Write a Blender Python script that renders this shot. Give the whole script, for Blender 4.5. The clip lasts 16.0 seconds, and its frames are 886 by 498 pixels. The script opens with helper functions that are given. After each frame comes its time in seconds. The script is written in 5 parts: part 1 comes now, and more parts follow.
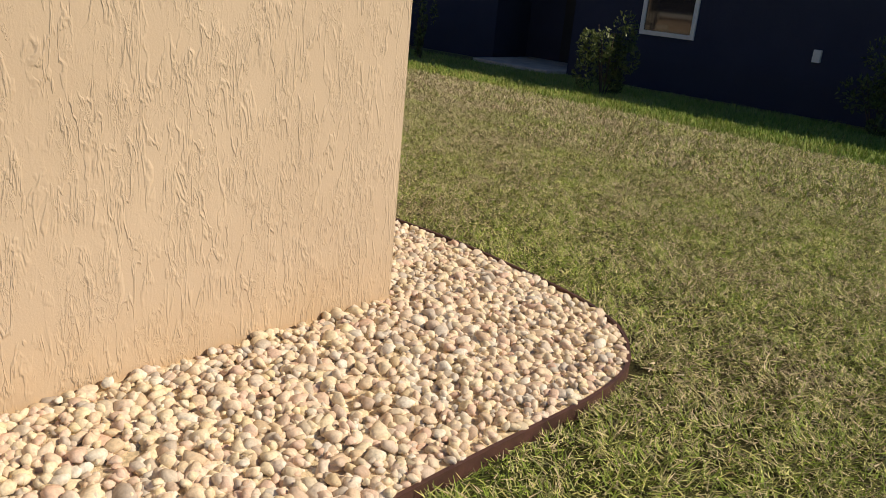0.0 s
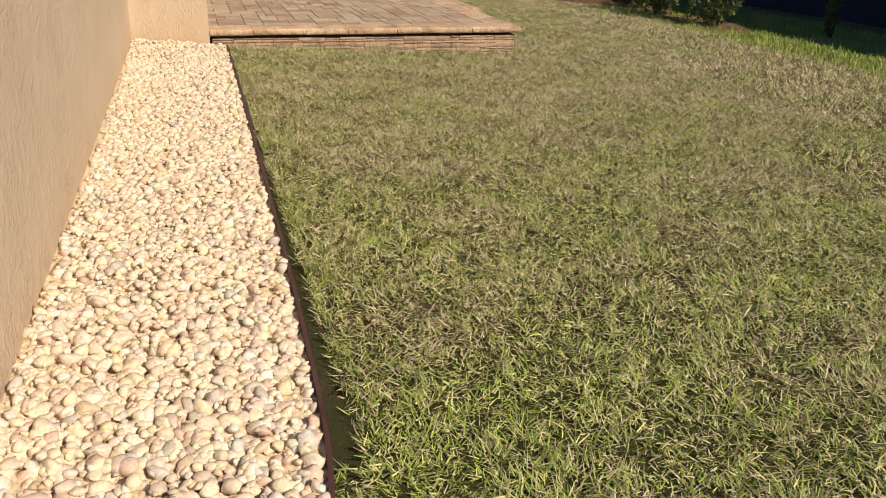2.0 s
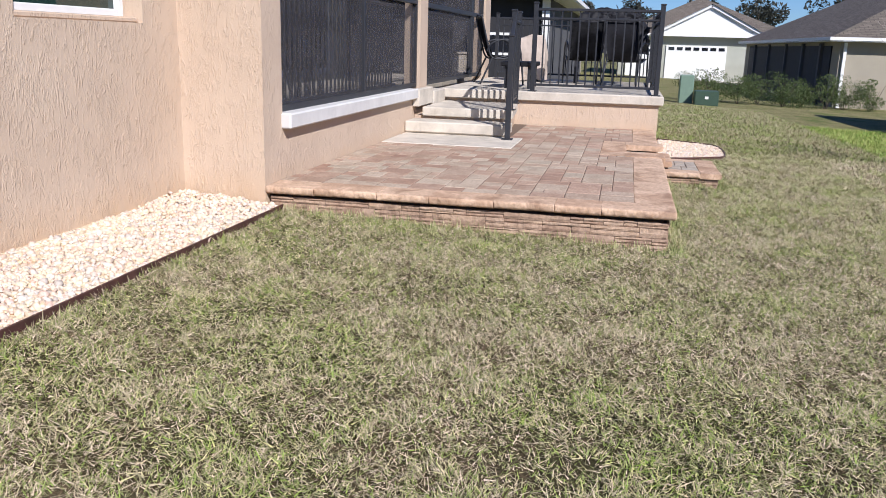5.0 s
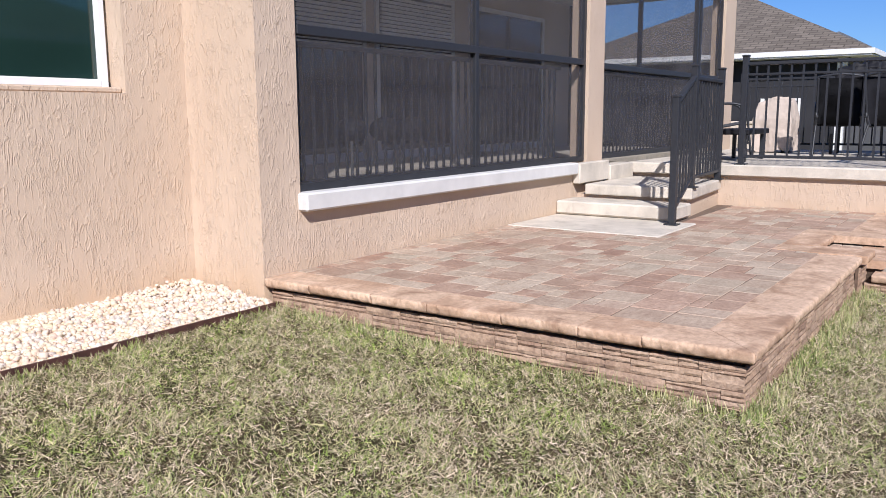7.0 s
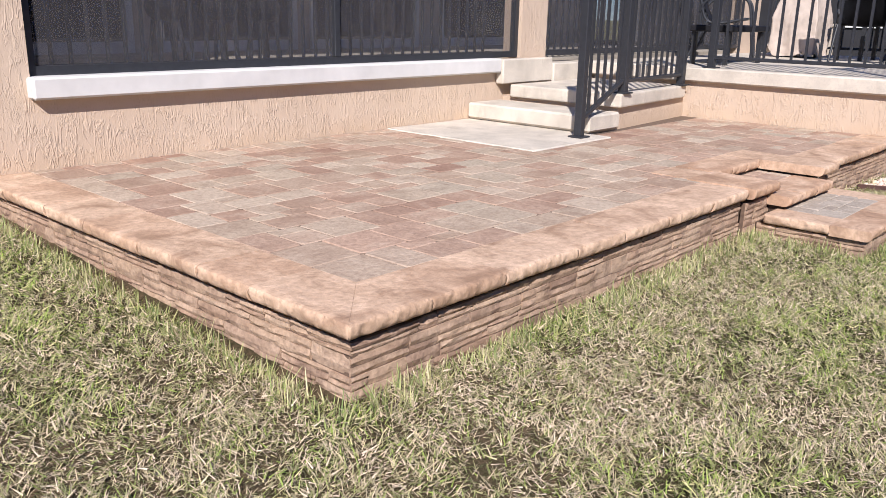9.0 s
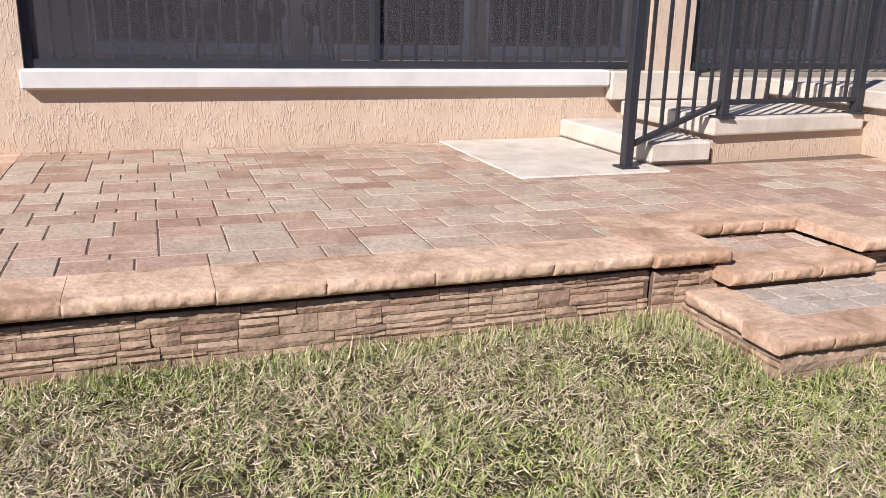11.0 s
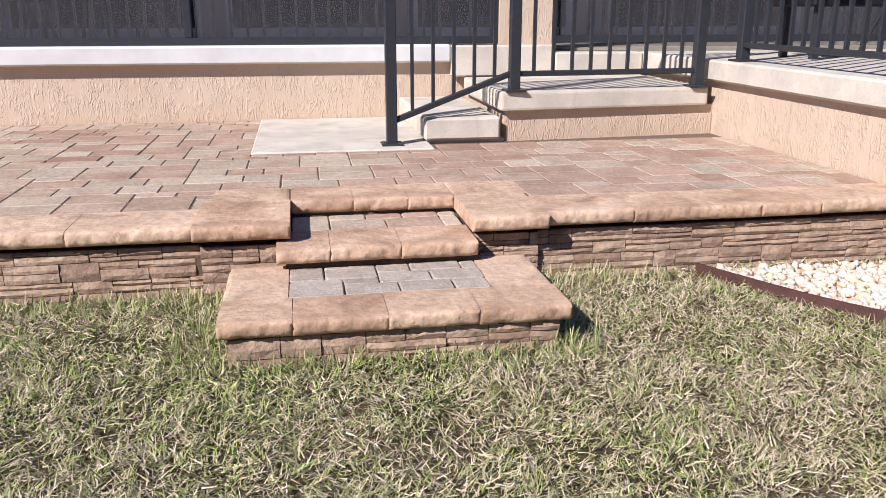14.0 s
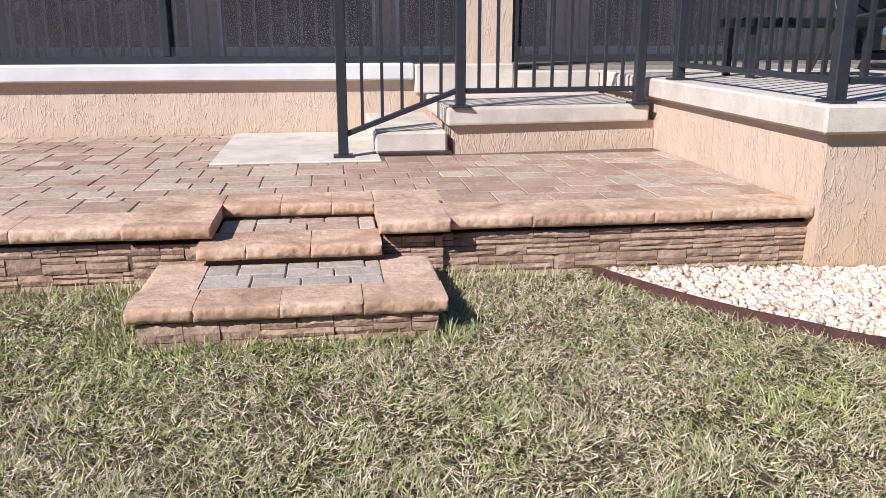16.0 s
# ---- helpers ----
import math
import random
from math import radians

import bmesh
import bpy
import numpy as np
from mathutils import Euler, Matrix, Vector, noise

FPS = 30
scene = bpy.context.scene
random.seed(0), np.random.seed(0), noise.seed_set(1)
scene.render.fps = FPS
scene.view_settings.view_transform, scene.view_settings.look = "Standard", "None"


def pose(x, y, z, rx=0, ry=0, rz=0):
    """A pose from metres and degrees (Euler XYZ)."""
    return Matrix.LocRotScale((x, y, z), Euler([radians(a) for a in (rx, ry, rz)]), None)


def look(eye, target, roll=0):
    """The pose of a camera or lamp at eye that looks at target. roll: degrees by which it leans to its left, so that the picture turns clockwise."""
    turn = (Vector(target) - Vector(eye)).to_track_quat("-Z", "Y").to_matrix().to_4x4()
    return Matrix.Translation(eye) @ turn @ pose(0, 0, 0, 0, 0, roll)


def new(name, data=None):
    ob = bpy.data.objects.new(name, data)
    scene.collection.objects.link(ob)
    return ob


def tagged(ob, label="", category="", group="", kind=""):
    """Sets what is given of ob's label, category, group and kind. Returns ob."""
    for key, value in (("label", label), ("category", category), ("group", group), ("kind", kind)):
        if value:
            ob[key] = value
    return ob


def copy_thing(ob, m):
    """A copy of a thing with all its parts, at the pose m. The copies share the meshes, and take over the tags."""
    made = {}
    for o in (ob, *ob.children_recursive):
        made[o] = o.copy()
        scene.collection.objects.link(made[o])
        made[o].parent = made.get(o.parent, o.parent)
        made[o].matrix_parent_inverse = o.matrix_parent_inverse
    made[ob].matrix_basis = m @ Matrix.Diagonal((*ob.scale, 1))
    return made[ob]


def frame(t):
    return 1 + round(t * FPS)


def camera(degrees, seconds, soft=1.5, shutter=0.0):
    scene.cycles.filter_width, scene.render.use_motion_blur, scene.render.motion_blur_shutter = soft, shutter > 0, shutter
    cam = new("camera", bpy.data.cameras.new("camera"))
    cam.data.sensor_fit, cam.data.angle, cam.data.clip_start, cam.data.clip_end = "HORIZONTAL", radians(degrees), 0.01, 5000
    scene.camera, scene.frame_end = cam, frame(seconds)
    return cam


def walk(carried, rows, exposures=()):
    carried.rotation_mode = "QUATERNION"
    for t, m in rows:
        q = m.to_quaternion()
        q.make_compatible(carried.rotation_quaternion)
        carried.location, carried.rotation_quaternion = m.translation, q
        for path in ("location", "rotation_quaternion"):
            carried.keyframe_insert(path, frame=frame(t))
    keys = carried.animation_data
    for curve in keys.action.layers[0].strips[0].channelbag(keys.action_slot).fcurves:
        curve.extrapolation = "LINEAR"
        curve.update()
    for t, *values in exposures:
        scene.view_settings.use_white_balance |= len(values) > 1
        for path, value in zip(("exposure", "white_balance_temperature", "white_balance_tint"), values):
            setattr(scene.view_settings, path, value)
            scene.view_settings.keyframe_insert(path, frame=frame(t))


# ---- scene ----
cam = camera(56.6, 16.0, soft=0.9)
PATH = [
    (0, (-7.994, 2.541, 1.204), (-6.766, 1.095, 0.572), 5.6),
    (0.5, (-7.935, 1.843, 1.158), (-6.629, 0.452, 0.559), 2.6),
    (1, (-7.875, 1.221, 1.155), (-6.476, -0.062, 0.526), 5.1),
    (1.5, (-7.667, 0.655, 1.19), (-6.013, -0.238, 0.506), 2.1),
    (2, (-7.471, 0.126, 1.215), (-5.7, -0.412, 0.457), 1.7),
    (2.5, (-7.093, -0.403, 1.213), (-5.201, -0.753, 0.669), -0.5),
    (3, (-6.821, -0.897, 1.24), (-4.878, -1.172, 0.855), -0.7),
    (3.2, (-6.674, -0.956, 1.305), (-4.712, -1.139, 0.963), -0.3),
    (5.3, (-5.035, -2.738, 1.232), (-3.146, -2.251, 0.792), 1.2),
    (5.5, (-4.76, -2.886, 1.204), (-2.87, -2.341, 0.839), 0.6),
    (6, (-4.323, -3.127, 1.207), (-2.54, -2.287, 0.863), -2.1),
    (6.5, (-3.775, -3.332, 1.222), (-2.075, -2.335, 0.88), 0.3),
    (7, (-3.362, -3.651, 1.187), (-1.742, -2.523, 0.867), -0.3),
    (7.5, (-2.924, -3.941, 1.14), (-1.301, -2.822, 0.803), -0.3),
    (8, (-2.483, -4.207, 1.122), (-0.844, -3.163, 0.651), -0.3),
    (8.5, (-1.968, -4.391, 1.113), (-0.41, -3.266, 0.559), 0.5),
    (8.7, (-1.765, -4.423, 1.085), (-0.251, -3.24, 0.528), 0.9),
    (11, (1.012, -5.375, 1.072), (1.657, -3.563, 0.525), 1.4),
    (11.5, (1.364, -5.507, 1.059), (2.004, -3.698, 0.493), 2.2),
    (12, (1.769, -5.524, 1.001), (2.445, -3.73, 0.431), 1.8),
    (12.5, (2.116, -5.612, 1.001), (2.764, -3.808, 0.429), 1.2),
    (13, (2.485, -5.612, 0.967), (3.128, -3.805, 0.4), 2.1),
    (13.5, (2.816, -5.63, 0.944), (3.373, -3.794, 0.381), 0.9),
    (14, (3.135, -5.661, 0.935), (3.46, -3.768, 0.379), -0.0),
    (14.5, (3.415, -5.702, 0.944), (3.746, -3.81, 0.388), 2.6),
    (15, (3.534, -5.878, 0.95), (3.807, -3.967, 0.428), 2.0),
    (15.5, (3.562, -6.002, 0.973), (3.741, -4.079, 0.455), 1.0),
    (16, (3.542, -6.013, 0.954), (3.804, -4.099, 0.437), 0.0),
]
EXPOSURES = [(0.0, 0.15, 8300, 7), (1.5, 0.2, 8200, 7), (3.0, 0.25, 6900, 8), (5.4, 0.5, 5950, 14), (7.0, 0.53, 5980, 14), (8.5, 0.62, 6150, 15), (11.0, 0.65, 6350, 15), (16.0, 0.67, 6000, 15)]
walk(cam, [(t, look(eye, target, roll)) for t, eye, target, roll in PATH], EXPOSURES)

# ---- light ----
SUN_EL, SUN_AZ = 38.0, 38.0            # height, and angle between the light's way and +x
world = bpy.data.worlds.new("world")
scene.world = world
world.use_nodes = True
wn = world.node_tree.nodes
sky = wn.new("ShaderNodeTexSky")
sky.sky_type, sky.sun_disc = "NISHITA", False
sky.sun_elevation = radians(SUN_EL)
sky.sun_rotation = radians(180 + 90 - SUN_AZ)
sky.dust_density, sky.ozone_density, sky.air_density = 0.0, 6.0, 1.0
wn["Background"].inputs[1].default_value = 0.055
tint = wn.new("ShaderNodeMix")
tint.data_type, tint.blend_type = "RGBA", "MULTIPLY"
tint.inputs[0].default_value, tint.inputs[7].default_value = 1.0, (0.72, 0.93, 1.28, 1.0)
world.node_tree.links.new(sky.outputs[0], tint.inputs[6])
world.node_tree.links.new(tint.outputs[2], wn["Background"].inputs[0])
sun = new("sun", bpy.data.lights.new("sun", "SUN"))
sun.data.energy, sun.data.angle, sun.data.color = 4.3, radians(0.53), (1.0, 0.94, 0.86)
way = Vector((math.cos(radians(SUN_AZ)) * math.cos(radians(SUN_EL)), math.sin(radians(SUN_AZ)) * math.cos(radians(SUN_EL)), -math.sin(radians(SUN_EL))))
sun.matrix_basis = look((0, 0, 30), Vector((0, 0, 30)) + way)


# ---- materials ----
class Nodes:
    """A small builder for one node material."""

    def __init__(self, name, rough=0.7, metal=0.0, spec=0.5):
        self.m = bpy.data.materials.new(name)
        self.m.use_nodes = True
        self.t = self.m.node_tree
        self.b = self.t.nodes["Principled BSDF"]
        self.b.inputs["Roughness"].default_value = rough
        self.b.inputs["Metallic"].default_value = metal
        self.b.inputs["Specular IOR Level"].default_value = spec
        self.co = self.add("ShaderNodeNewGeometry").outputs["Position"]

    def add(self, kind, **props):
        n = self.t.nodes.new(kind)
        for k, v in props.items():
            setattr(n, k, v)
        return n

    def put(self, sock, v):
        if isinstance(v, (int, float)):
            sock.default_value = v
        elif isinstance(v, tuple):
            sock.default_value = (*v, 1.0) if len(v) == 3 and sock.type == "RGBA" else v
        else:
            self.t.links.new(v, sock)

    def place(self, scale=(1, 1, 1)):
        n = self.add("ShaderNodeMapping")
        n.inputs["Scale"].default_value = scale
        self.put(n.inputs["Vector"], self.co)
        return n.outputs[0]

    def noise(self, scale, detail=4.0, rough=0.55, stretch=None, distort=0.0):
        n = self.add("ShaderNodeTexNoise")
        self.put(n.inputs["Vector"], self.place(stretch) if stretch else self.co)
        n.inputs["Scale"].default_value, n.inputs["Detail"].default_value = scale, detail
        n.inputs["Roughness"].default_value, n.inputs["Distortion"].default_value = rough, distort
        return n.outputs["Fac"]

    def ramp(self, fac, *stops):
        n = self.add("ShaderNodeValToRGB")
        e = n.color_ramp.elements
        while len(e) < len(stops):
            e.new(0.5)
        for el, (p, c) in zip(e, stops):
            el.position, el.color = p, (c, c, c, 1) if isinstance(c, (int, float)) else (*c, 1)
        self.put(n.inputs[0], fac)
        return n.outputs[0]

    def mix(self, fac, a, b, mode="MIX"):
        n = self.add("ShaderNodeMix", data_type="RGBA", blend_type=mode)
        self.put(n.inputs[0], fac)
        self.put(n.inputs[6], a)
        self.put(n.inputs[7], b)
        return n.outputs[2]

    def math(self, op, a, b=0.0):
        n = self.add("ShaderNodeMath", operation=op)
        self.put(n.inputs[0], a)
        self.put(n.inputs[1], b)
        return n.outputs[0]

    def color(self, c):
        self.put(self.b.inputs["Base Color"], c)
        return self

    def bump(self, h, strength=0.5, dist=0.01):
        n = self.add("ShaderNodeBump")
        n.inputs["Strength"].default_value, n.inputs["Distance"].default_value = strength, dist
        self.put(n.inputs["Height"], h)
        self.put(self.b.inputs["Normal"], n.outputs[0])
        return self

    def piece(self):
        return self.add("ShaderNodeObjectInfo").outputs["Random"]

    def island(self):
        return self.add("ShaderNodeNewGeometry").outputs["Random Per Island"]


def plain(name, c, rough=0.6, metal=0.0, var=0.12, scale=18.0, bump=0.0, spec=0.5):
    n = Nodes(name, rough, metal, spec)
    dark = tuple(v * (1 - var) for v in c)
    light = tuple(min(1, v * (1 + var)) for v in c)
    f = n.noise(scale, 5)
    n.color(n.ramp(f, (0.3, dark), (0.7, light)))
    if bump:
        n.bump(n.noise(scale * 6, 4), bump, 0.004)
    return n.m


def stucco_material(name, c, c2, stain):
    n = Nodes(name, 0.9, spec=0.2)
    drag = n.noise(25, 3.0, 0.55, (1.0, 1.0, 0.25), 0.45)
    worm = n.ramp(drag, (0.44, 0.0), (0.485, 1.0), (0.510, 0.95), (0.540, 0.10), (0.62, 0.25))
    gate = n.ramp(n.noise(9, 3, 0.6), (0.40, 0.06), (0.56, 1.0))
    lines = n.math("MULTIPLY", worm, gate)
    drag2 = n.noise(58, 3, 0.6, (1.0, 1.0, 0.34), 0.8)
    lines2 = n.math("MULTIPLY", n.ramp(drag2, (0.46, 0.0), (0.52, 1.0), (0.59, 0.15)), n.ramp(n.noise(9, 3, 0.6, (1.0, 1.0, 0.5)), (0.46, 0.0), (0.56, 1.0)))
    grit = n.noise(160, 3)
    big = n.noise(1.3, 4)
    col = n.mix(n.ramp(big, (0.3, 0.0), (0.7, 1.0)), c, c2)
    sep = n.add("ShaderNodeSeparateXYZ")
    n.put(sep.inputs[0], n.co)
    low = n.math("SUBTRACT", 0.36, sep.outputs[2])
    low = n.math("MULTIPLY", n.math("MULTIPLY", low, 3.2), n.noise(5, 4, 0.6, (1, 1, 0.35)))
    col = n.mix(n.ramp(low, (0.0, 0.0), (0.5, 0.55)), col, stain)
    n.color(col)
    h = n.math("ADD", n.math("ADD", lines, n.math("MULTIPLY", lines2, 0.4)), n.math("MULTIPLY", grit, 0.22))
    n.bump(h, 0.54, 0.006)
    return n.m


STUCCO = stucco_material("cream_stucco", (0.555, 0.43, 0.325), (0.605, 0.48, 0.37), (0.56, 0.39, 0.235))
def concrete_material(name, c):
    n = Nodes(name, 0.9, spec=0.12)
    col = n.ramp(n.noise(3.5, 5, 0.6), (0.32, tuple(v * 0.78 for v in c)), (0.62, tuple(v * 1.08 for v in c)))
    stain = n.noise(7, 5, 0.65, (1.0, 1.0, 0.5), 0.8)
    col = n.mix(n.ramp(stain, (0.56, 0.0), (0.70, 0.38)), col, (0.33, 0.285, 0.225))
    col = n.mix(n.ramp(n.noise(140, 4, 0.7), (0.36, 0.35), (0.50, 0.0)), col, (0.30, 0.28, 0.25))
    n.color(col)
    n.bump(n.math("ADD", n.noise(25, 4), n.noise(160, 3)), 0.35, 0.004)
    return n.m


CONCRETE = concrete_material("pale_concrete", (0.62, 0.56, 0.475))
SILL = plain("painted_sill", (0.64, 0.63, 0.61), 0.7, var=0.08, scale=6, bump=0.15, spec=0.3)
ALU = plain("black_aluminium", (0.030, 0.032, 0.038), 0.45, var=0.15, scale=40, spec=0.35)
WHITE = plain("white_vinyl", (0.78, 0.79, 0.79), 0.4, var=0.03)
EDGING = plain("brown_edging", (0.075, 0.032, 0.026), 0.6, var=0.35, scale=14, bump=0.2)
TARP = plain("black_cover", (0.014, 0.014, 0.017), 0.62, var=0.3, scale=9, spec=0.2)
TANCLOTH = plain("tan_cloth", (0.50, 0.42, 0.36), 0.9, var=0.1, scale=12, bump=0.3)
BARK = plain("pale_bark", (0.42, 0.37, 0.30), 0.85, var=0.3, scale=20, bump=0.4)
MULCH = plain("brown_mulch", (0.12, 0.055, 0.03), 0.95, var=0.45, scale=45, bump=0.9)
DARKBARK = plain("dark_bark", (0.08, 0.06, 0.045), 0.9, var=0.3, scale=20, bump=0.4)
GREENBOX = plain("green_metal", (0.04, 0.075, 0.05), 0.5, var=0.1)
TRIMWHITE = plain("white_trim", (0.78, 0.78, 0.76), 0.6, var=0.05)
# near-black; stands in for porch shade and unlit rooms, also doors and vents
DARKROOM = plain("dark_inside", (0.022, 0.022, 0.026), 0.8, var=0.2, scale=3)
INNERWALL = plain("inner_wall", (0.60, 0.51, 0.41), 0.85, var=0.06, scale=2)
BRASS = plain("weathered_brass", (0.16, 0.12, 0.08), 0.5, 0.7, var=0.3, scale=60)
RED = plain("red_flower", (0.55, 0.03, 0.02), 0.6, var=0.2)


def stone_material(name, hues, rough=0.75, object_random=True, grain=60, bump=0.5, spec=0.3, blotch=0.5):
    n = Nodes(name, rough, spec=spec)
    r = n.piece() if object_random else n.island()
    step = 1.0 / max(1, len(hues) - 1)
    base = n.ramp(r, *[(i * step, h) for i, h in enumerate(hues)])
    f = n.noise(grain * 0.13, 4, 0.6, None, 0.8)
    g = n.noise(grain, 5, 0.65)
    light = tuple(min(0.9, max(h[i] for h in hues) * 1.18) for i in range(3))
    dark = tuple(min(h[i] for h in hues) * 0.72 for i in range(3))
    col = n.mix(n.ramp(f, (0.50, 0.0), (0.68, blotch)), base, light)
    col = n.mix(n.ramp(f, (0.32, blotch), (0.48, 0.0)), col, dark)
    col = n.mix(n.ramp(g, (0.35, 0.35), (0.60, 0.0)), col, tuple(v * 0.6 for v in dark))
    n.color(col)
    n.bump(n.math("ADD", n.noise(grain * 0.5, 4), n.math("MULTIPLY", g, 0.5)), bump, 0.006)
    return n.m


PEBBLE_HUES = [(0.78, 0.64, 0.46), (0.84, 0.72, 0.54), (0.79, 0.60, 0.45), (0.78, 0.66, 0.53), (0.74, 0.50, 0.40), (0.84, 0.75, 0.65), (0.57, 0.41, 0.32), (0.82, 0.68, 0.44), (0.84, 0.79, 0.71), (0.50, 0.43, 0.38), (0.84, 0.71, 0.50), (0.77, 0.56, 0.48)]
BEDDING = plain("pale_bedding", (0.70, 0.57, 0.40), 0.95, var=0.35, scale=70, bump=0.8)
PEBBLE_ONE = stone_material("river_pebble_single", PEBBLE_HUES, 0.6, True, 110, 0.25, blotch=0.18)
PEBBLE_MANY = stone_material("river_pebble", PEBBLE_HUES, 0.6, False, 110, 0.25, blotch=0.18)
COPING = stone_material("tan_coping", [(0.49, 0.315, 0.21), (0.60, 0.43, 0.305), (0.53, 0.35, 0.235), (0.64, 0.465, 0.335)], 0.92, True, 34, 0.9, 0.10, 0.9)
VENEER = stone_material("stacked_veneer", [(0.34, 0.225, 0.16), (0.47, 0.335, 0.235), (0.40, 0.275, 0.20), (0.50, 0.365, 0.265), (0.28, 0.185, 0.135)], 0.92, True, 60, 0.9, 0.12, 0.6)
PAVER_HUES = [(0.34, 0.215, 0.16), (0.50, 0.36, 0.27), (0.40, 0.265, 0.195), (0.52, 0.43, 0.33), (0.39, 0.27, 0.195), (0.57, 0.47, 0.365), (0.45, 0.35, 0.265), (0.47, 0.40, 0.31), (0.52, 0.365, 0.275), (0.38, 0.27, 0.20)]
PAVER = stone_material("blended_paver", PAVER_HUES, 0.92, True, 48, 0.7, 0.05, 0.35)
PAVER_REST = stone_material("blended_paver_far", PAVER_HUES, 0.92, False, 48, 0.7, 0.05, 0.35)
PAVER_GREY = stone_material("grey_paver", [(0.36, 0.30, 0.245), (0.49, 0.425, 0.35), (0.43, 0.365, 0.30), (0.53, 0.46, 0.385)], 0.92, True, 90, 0.5, 0.08, 0.5)
JOINT = plain("joint_sand", (0.15, 0.105, 0.075), 0.95, var=0.3, scale=60, bump=0.5)
MORTAR = plain("dark_core", (0.075, 0.048, 0.034), 0.95, var=0.3, scale=40)


GROUT = plain("tan_grout", (0.13, 0.085, 0.06), 0.95, var=0.3, scale=50)


def screen_material(name, clear, tint):
    n = Nodes(name, 0.7, spec=0.2)
    n.color(n.ramp(n.noise(3, 3), (0.3, tuple(v * 0.8 for v in tint)), (0.7, tint)))
    tr = n.add("ShaderNodeBsdfTransparent")
    mx = n.add("ShaderNodeMixShader")
    mx.inputs[0].default_value = clear
    n.t.links.new(n.b.outputs[0], mx.inputs[1])
    n.t.links.new(tr.outputs[0], mx.inputs[2])
    n.t.links.new(mx.outputs[0], n.t.nodes["Material Output"].inputs[0])
    return n.m


SCREEN = screen_material("insect_screen", 0.76, (0.12, 0.115, 0.125))
SCREEN_DARK = screen_material("dark_porch_screen", 0.45, (0.012, 0.012, 0.014))


def glass_material(name, tint):
    n = Nodes(name, 0.04, spec=0.8)
    n.color(n.ramp(n.noise(0.8, 2), (0.3, tuple(v * 0.7 for v in tint)), (0.7, tint)))
    return n.m


GLASS = glass_material("dark_green_glass", (0.018, 0.045, 0.038))
GLASS_DARK = glass_material("dark_glass", (0.02, 0.022, 0.028))


def lawn_colors(n):
    """Patches of dry and green grass; the lawn is drier towards the patio."""
    patch = n.ramp(n.noise(1.3, 5, 0.62), (0.30, 0.10), (0.70, 0.90))
    fine = n.noise(7.0, 4, 0.6)
    sep = n.add("ShaderNodeSeparateXYZ")
    n.put(sep.inputs[0], n.co)
    dry = n.add("ShaderNodeMapRange")
    n.put(dry.inputs["Value"], sep.outputs[0])
    dry.inputs["From Min"].default_value, dry.inputs["From Max"].default_value = -6.8, -1.5
    dry.inputs["To Min"].default_value, dry.inputs["To Max"].default_value = -0.26, 0.05
    return n.math("ADD", dry.outputs[0], n.math("ADD", n.math("MULTIPLY", patch, 0.58), n.math("ADD", 0.06, n.math("MULTIPLY", fine, 0.4))))


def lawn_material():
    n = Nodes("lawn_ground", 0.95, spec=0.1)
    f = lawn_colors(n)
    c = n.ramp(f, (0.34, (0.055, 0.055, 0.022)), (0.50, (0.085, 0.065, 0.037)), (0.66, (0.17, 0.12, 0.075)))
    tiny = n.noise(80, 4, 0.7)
    # bare thatch below thick blades, coloured with their shade; closed turf farther out
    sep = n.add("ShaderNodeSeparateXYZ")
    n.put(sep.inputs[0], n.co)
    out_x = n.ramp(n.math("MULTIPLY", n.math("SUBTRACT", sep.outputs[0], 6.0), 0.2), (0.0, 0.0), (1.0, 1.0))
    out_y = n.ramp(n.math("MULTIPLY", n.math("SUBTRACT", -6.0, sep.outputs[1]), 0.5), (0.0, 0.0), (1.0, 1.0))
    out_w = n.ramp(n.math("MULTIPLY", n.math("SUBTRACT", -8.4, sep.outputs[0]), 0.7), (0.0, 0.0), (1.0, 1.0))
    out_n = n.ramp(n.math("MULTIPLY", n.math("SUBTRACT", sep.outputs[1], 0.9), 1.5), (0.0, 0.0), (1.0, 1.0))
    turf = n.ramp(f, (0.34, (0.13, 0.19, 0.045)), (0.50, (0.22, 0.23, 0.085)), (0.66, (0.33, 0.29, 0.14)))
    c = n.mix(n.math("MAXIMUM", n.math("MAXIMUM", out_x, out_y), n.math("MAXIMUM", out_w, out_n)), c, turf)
    # fine dark specks painted as shadowed gaps between the blades
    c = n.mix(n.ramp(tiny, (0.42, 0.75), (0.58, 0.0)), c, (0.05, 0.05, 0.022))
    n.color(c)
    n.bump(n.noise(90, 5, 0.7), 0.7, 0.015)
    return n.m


def blade_material(name, stops):
    n = Nodes(name, 0.6, spec=0.25)
    f = lawn_colors(n)
    k = n.math("ADD", n.math("MULTIPLY", f, 0.62), n.math("MULTIPLY", n.math("SUBTRACT", n.island(), 0.5), 0.60))
    k = n.math("ADD", k, 0.2)
    c = n.ramp(k, *stops)
    n.color(c)
    tl = n.add("ShaderNodeBsdfTranslucent")
    n.put(tl.inputs[0], c)
    mx = n.add("ShaderNodeMixShader")
    mx.inputs[0].default_value = 0.10
    n.t.links.new(n.b.outputs[0], mx.inputs[1])
    n.t.links.new(tl.outputs[0], mx.inputs[2])
    n.t.links.new(mx.outputs[0], n.t.nodes["Material Output"].inputs[0])
    return n.m


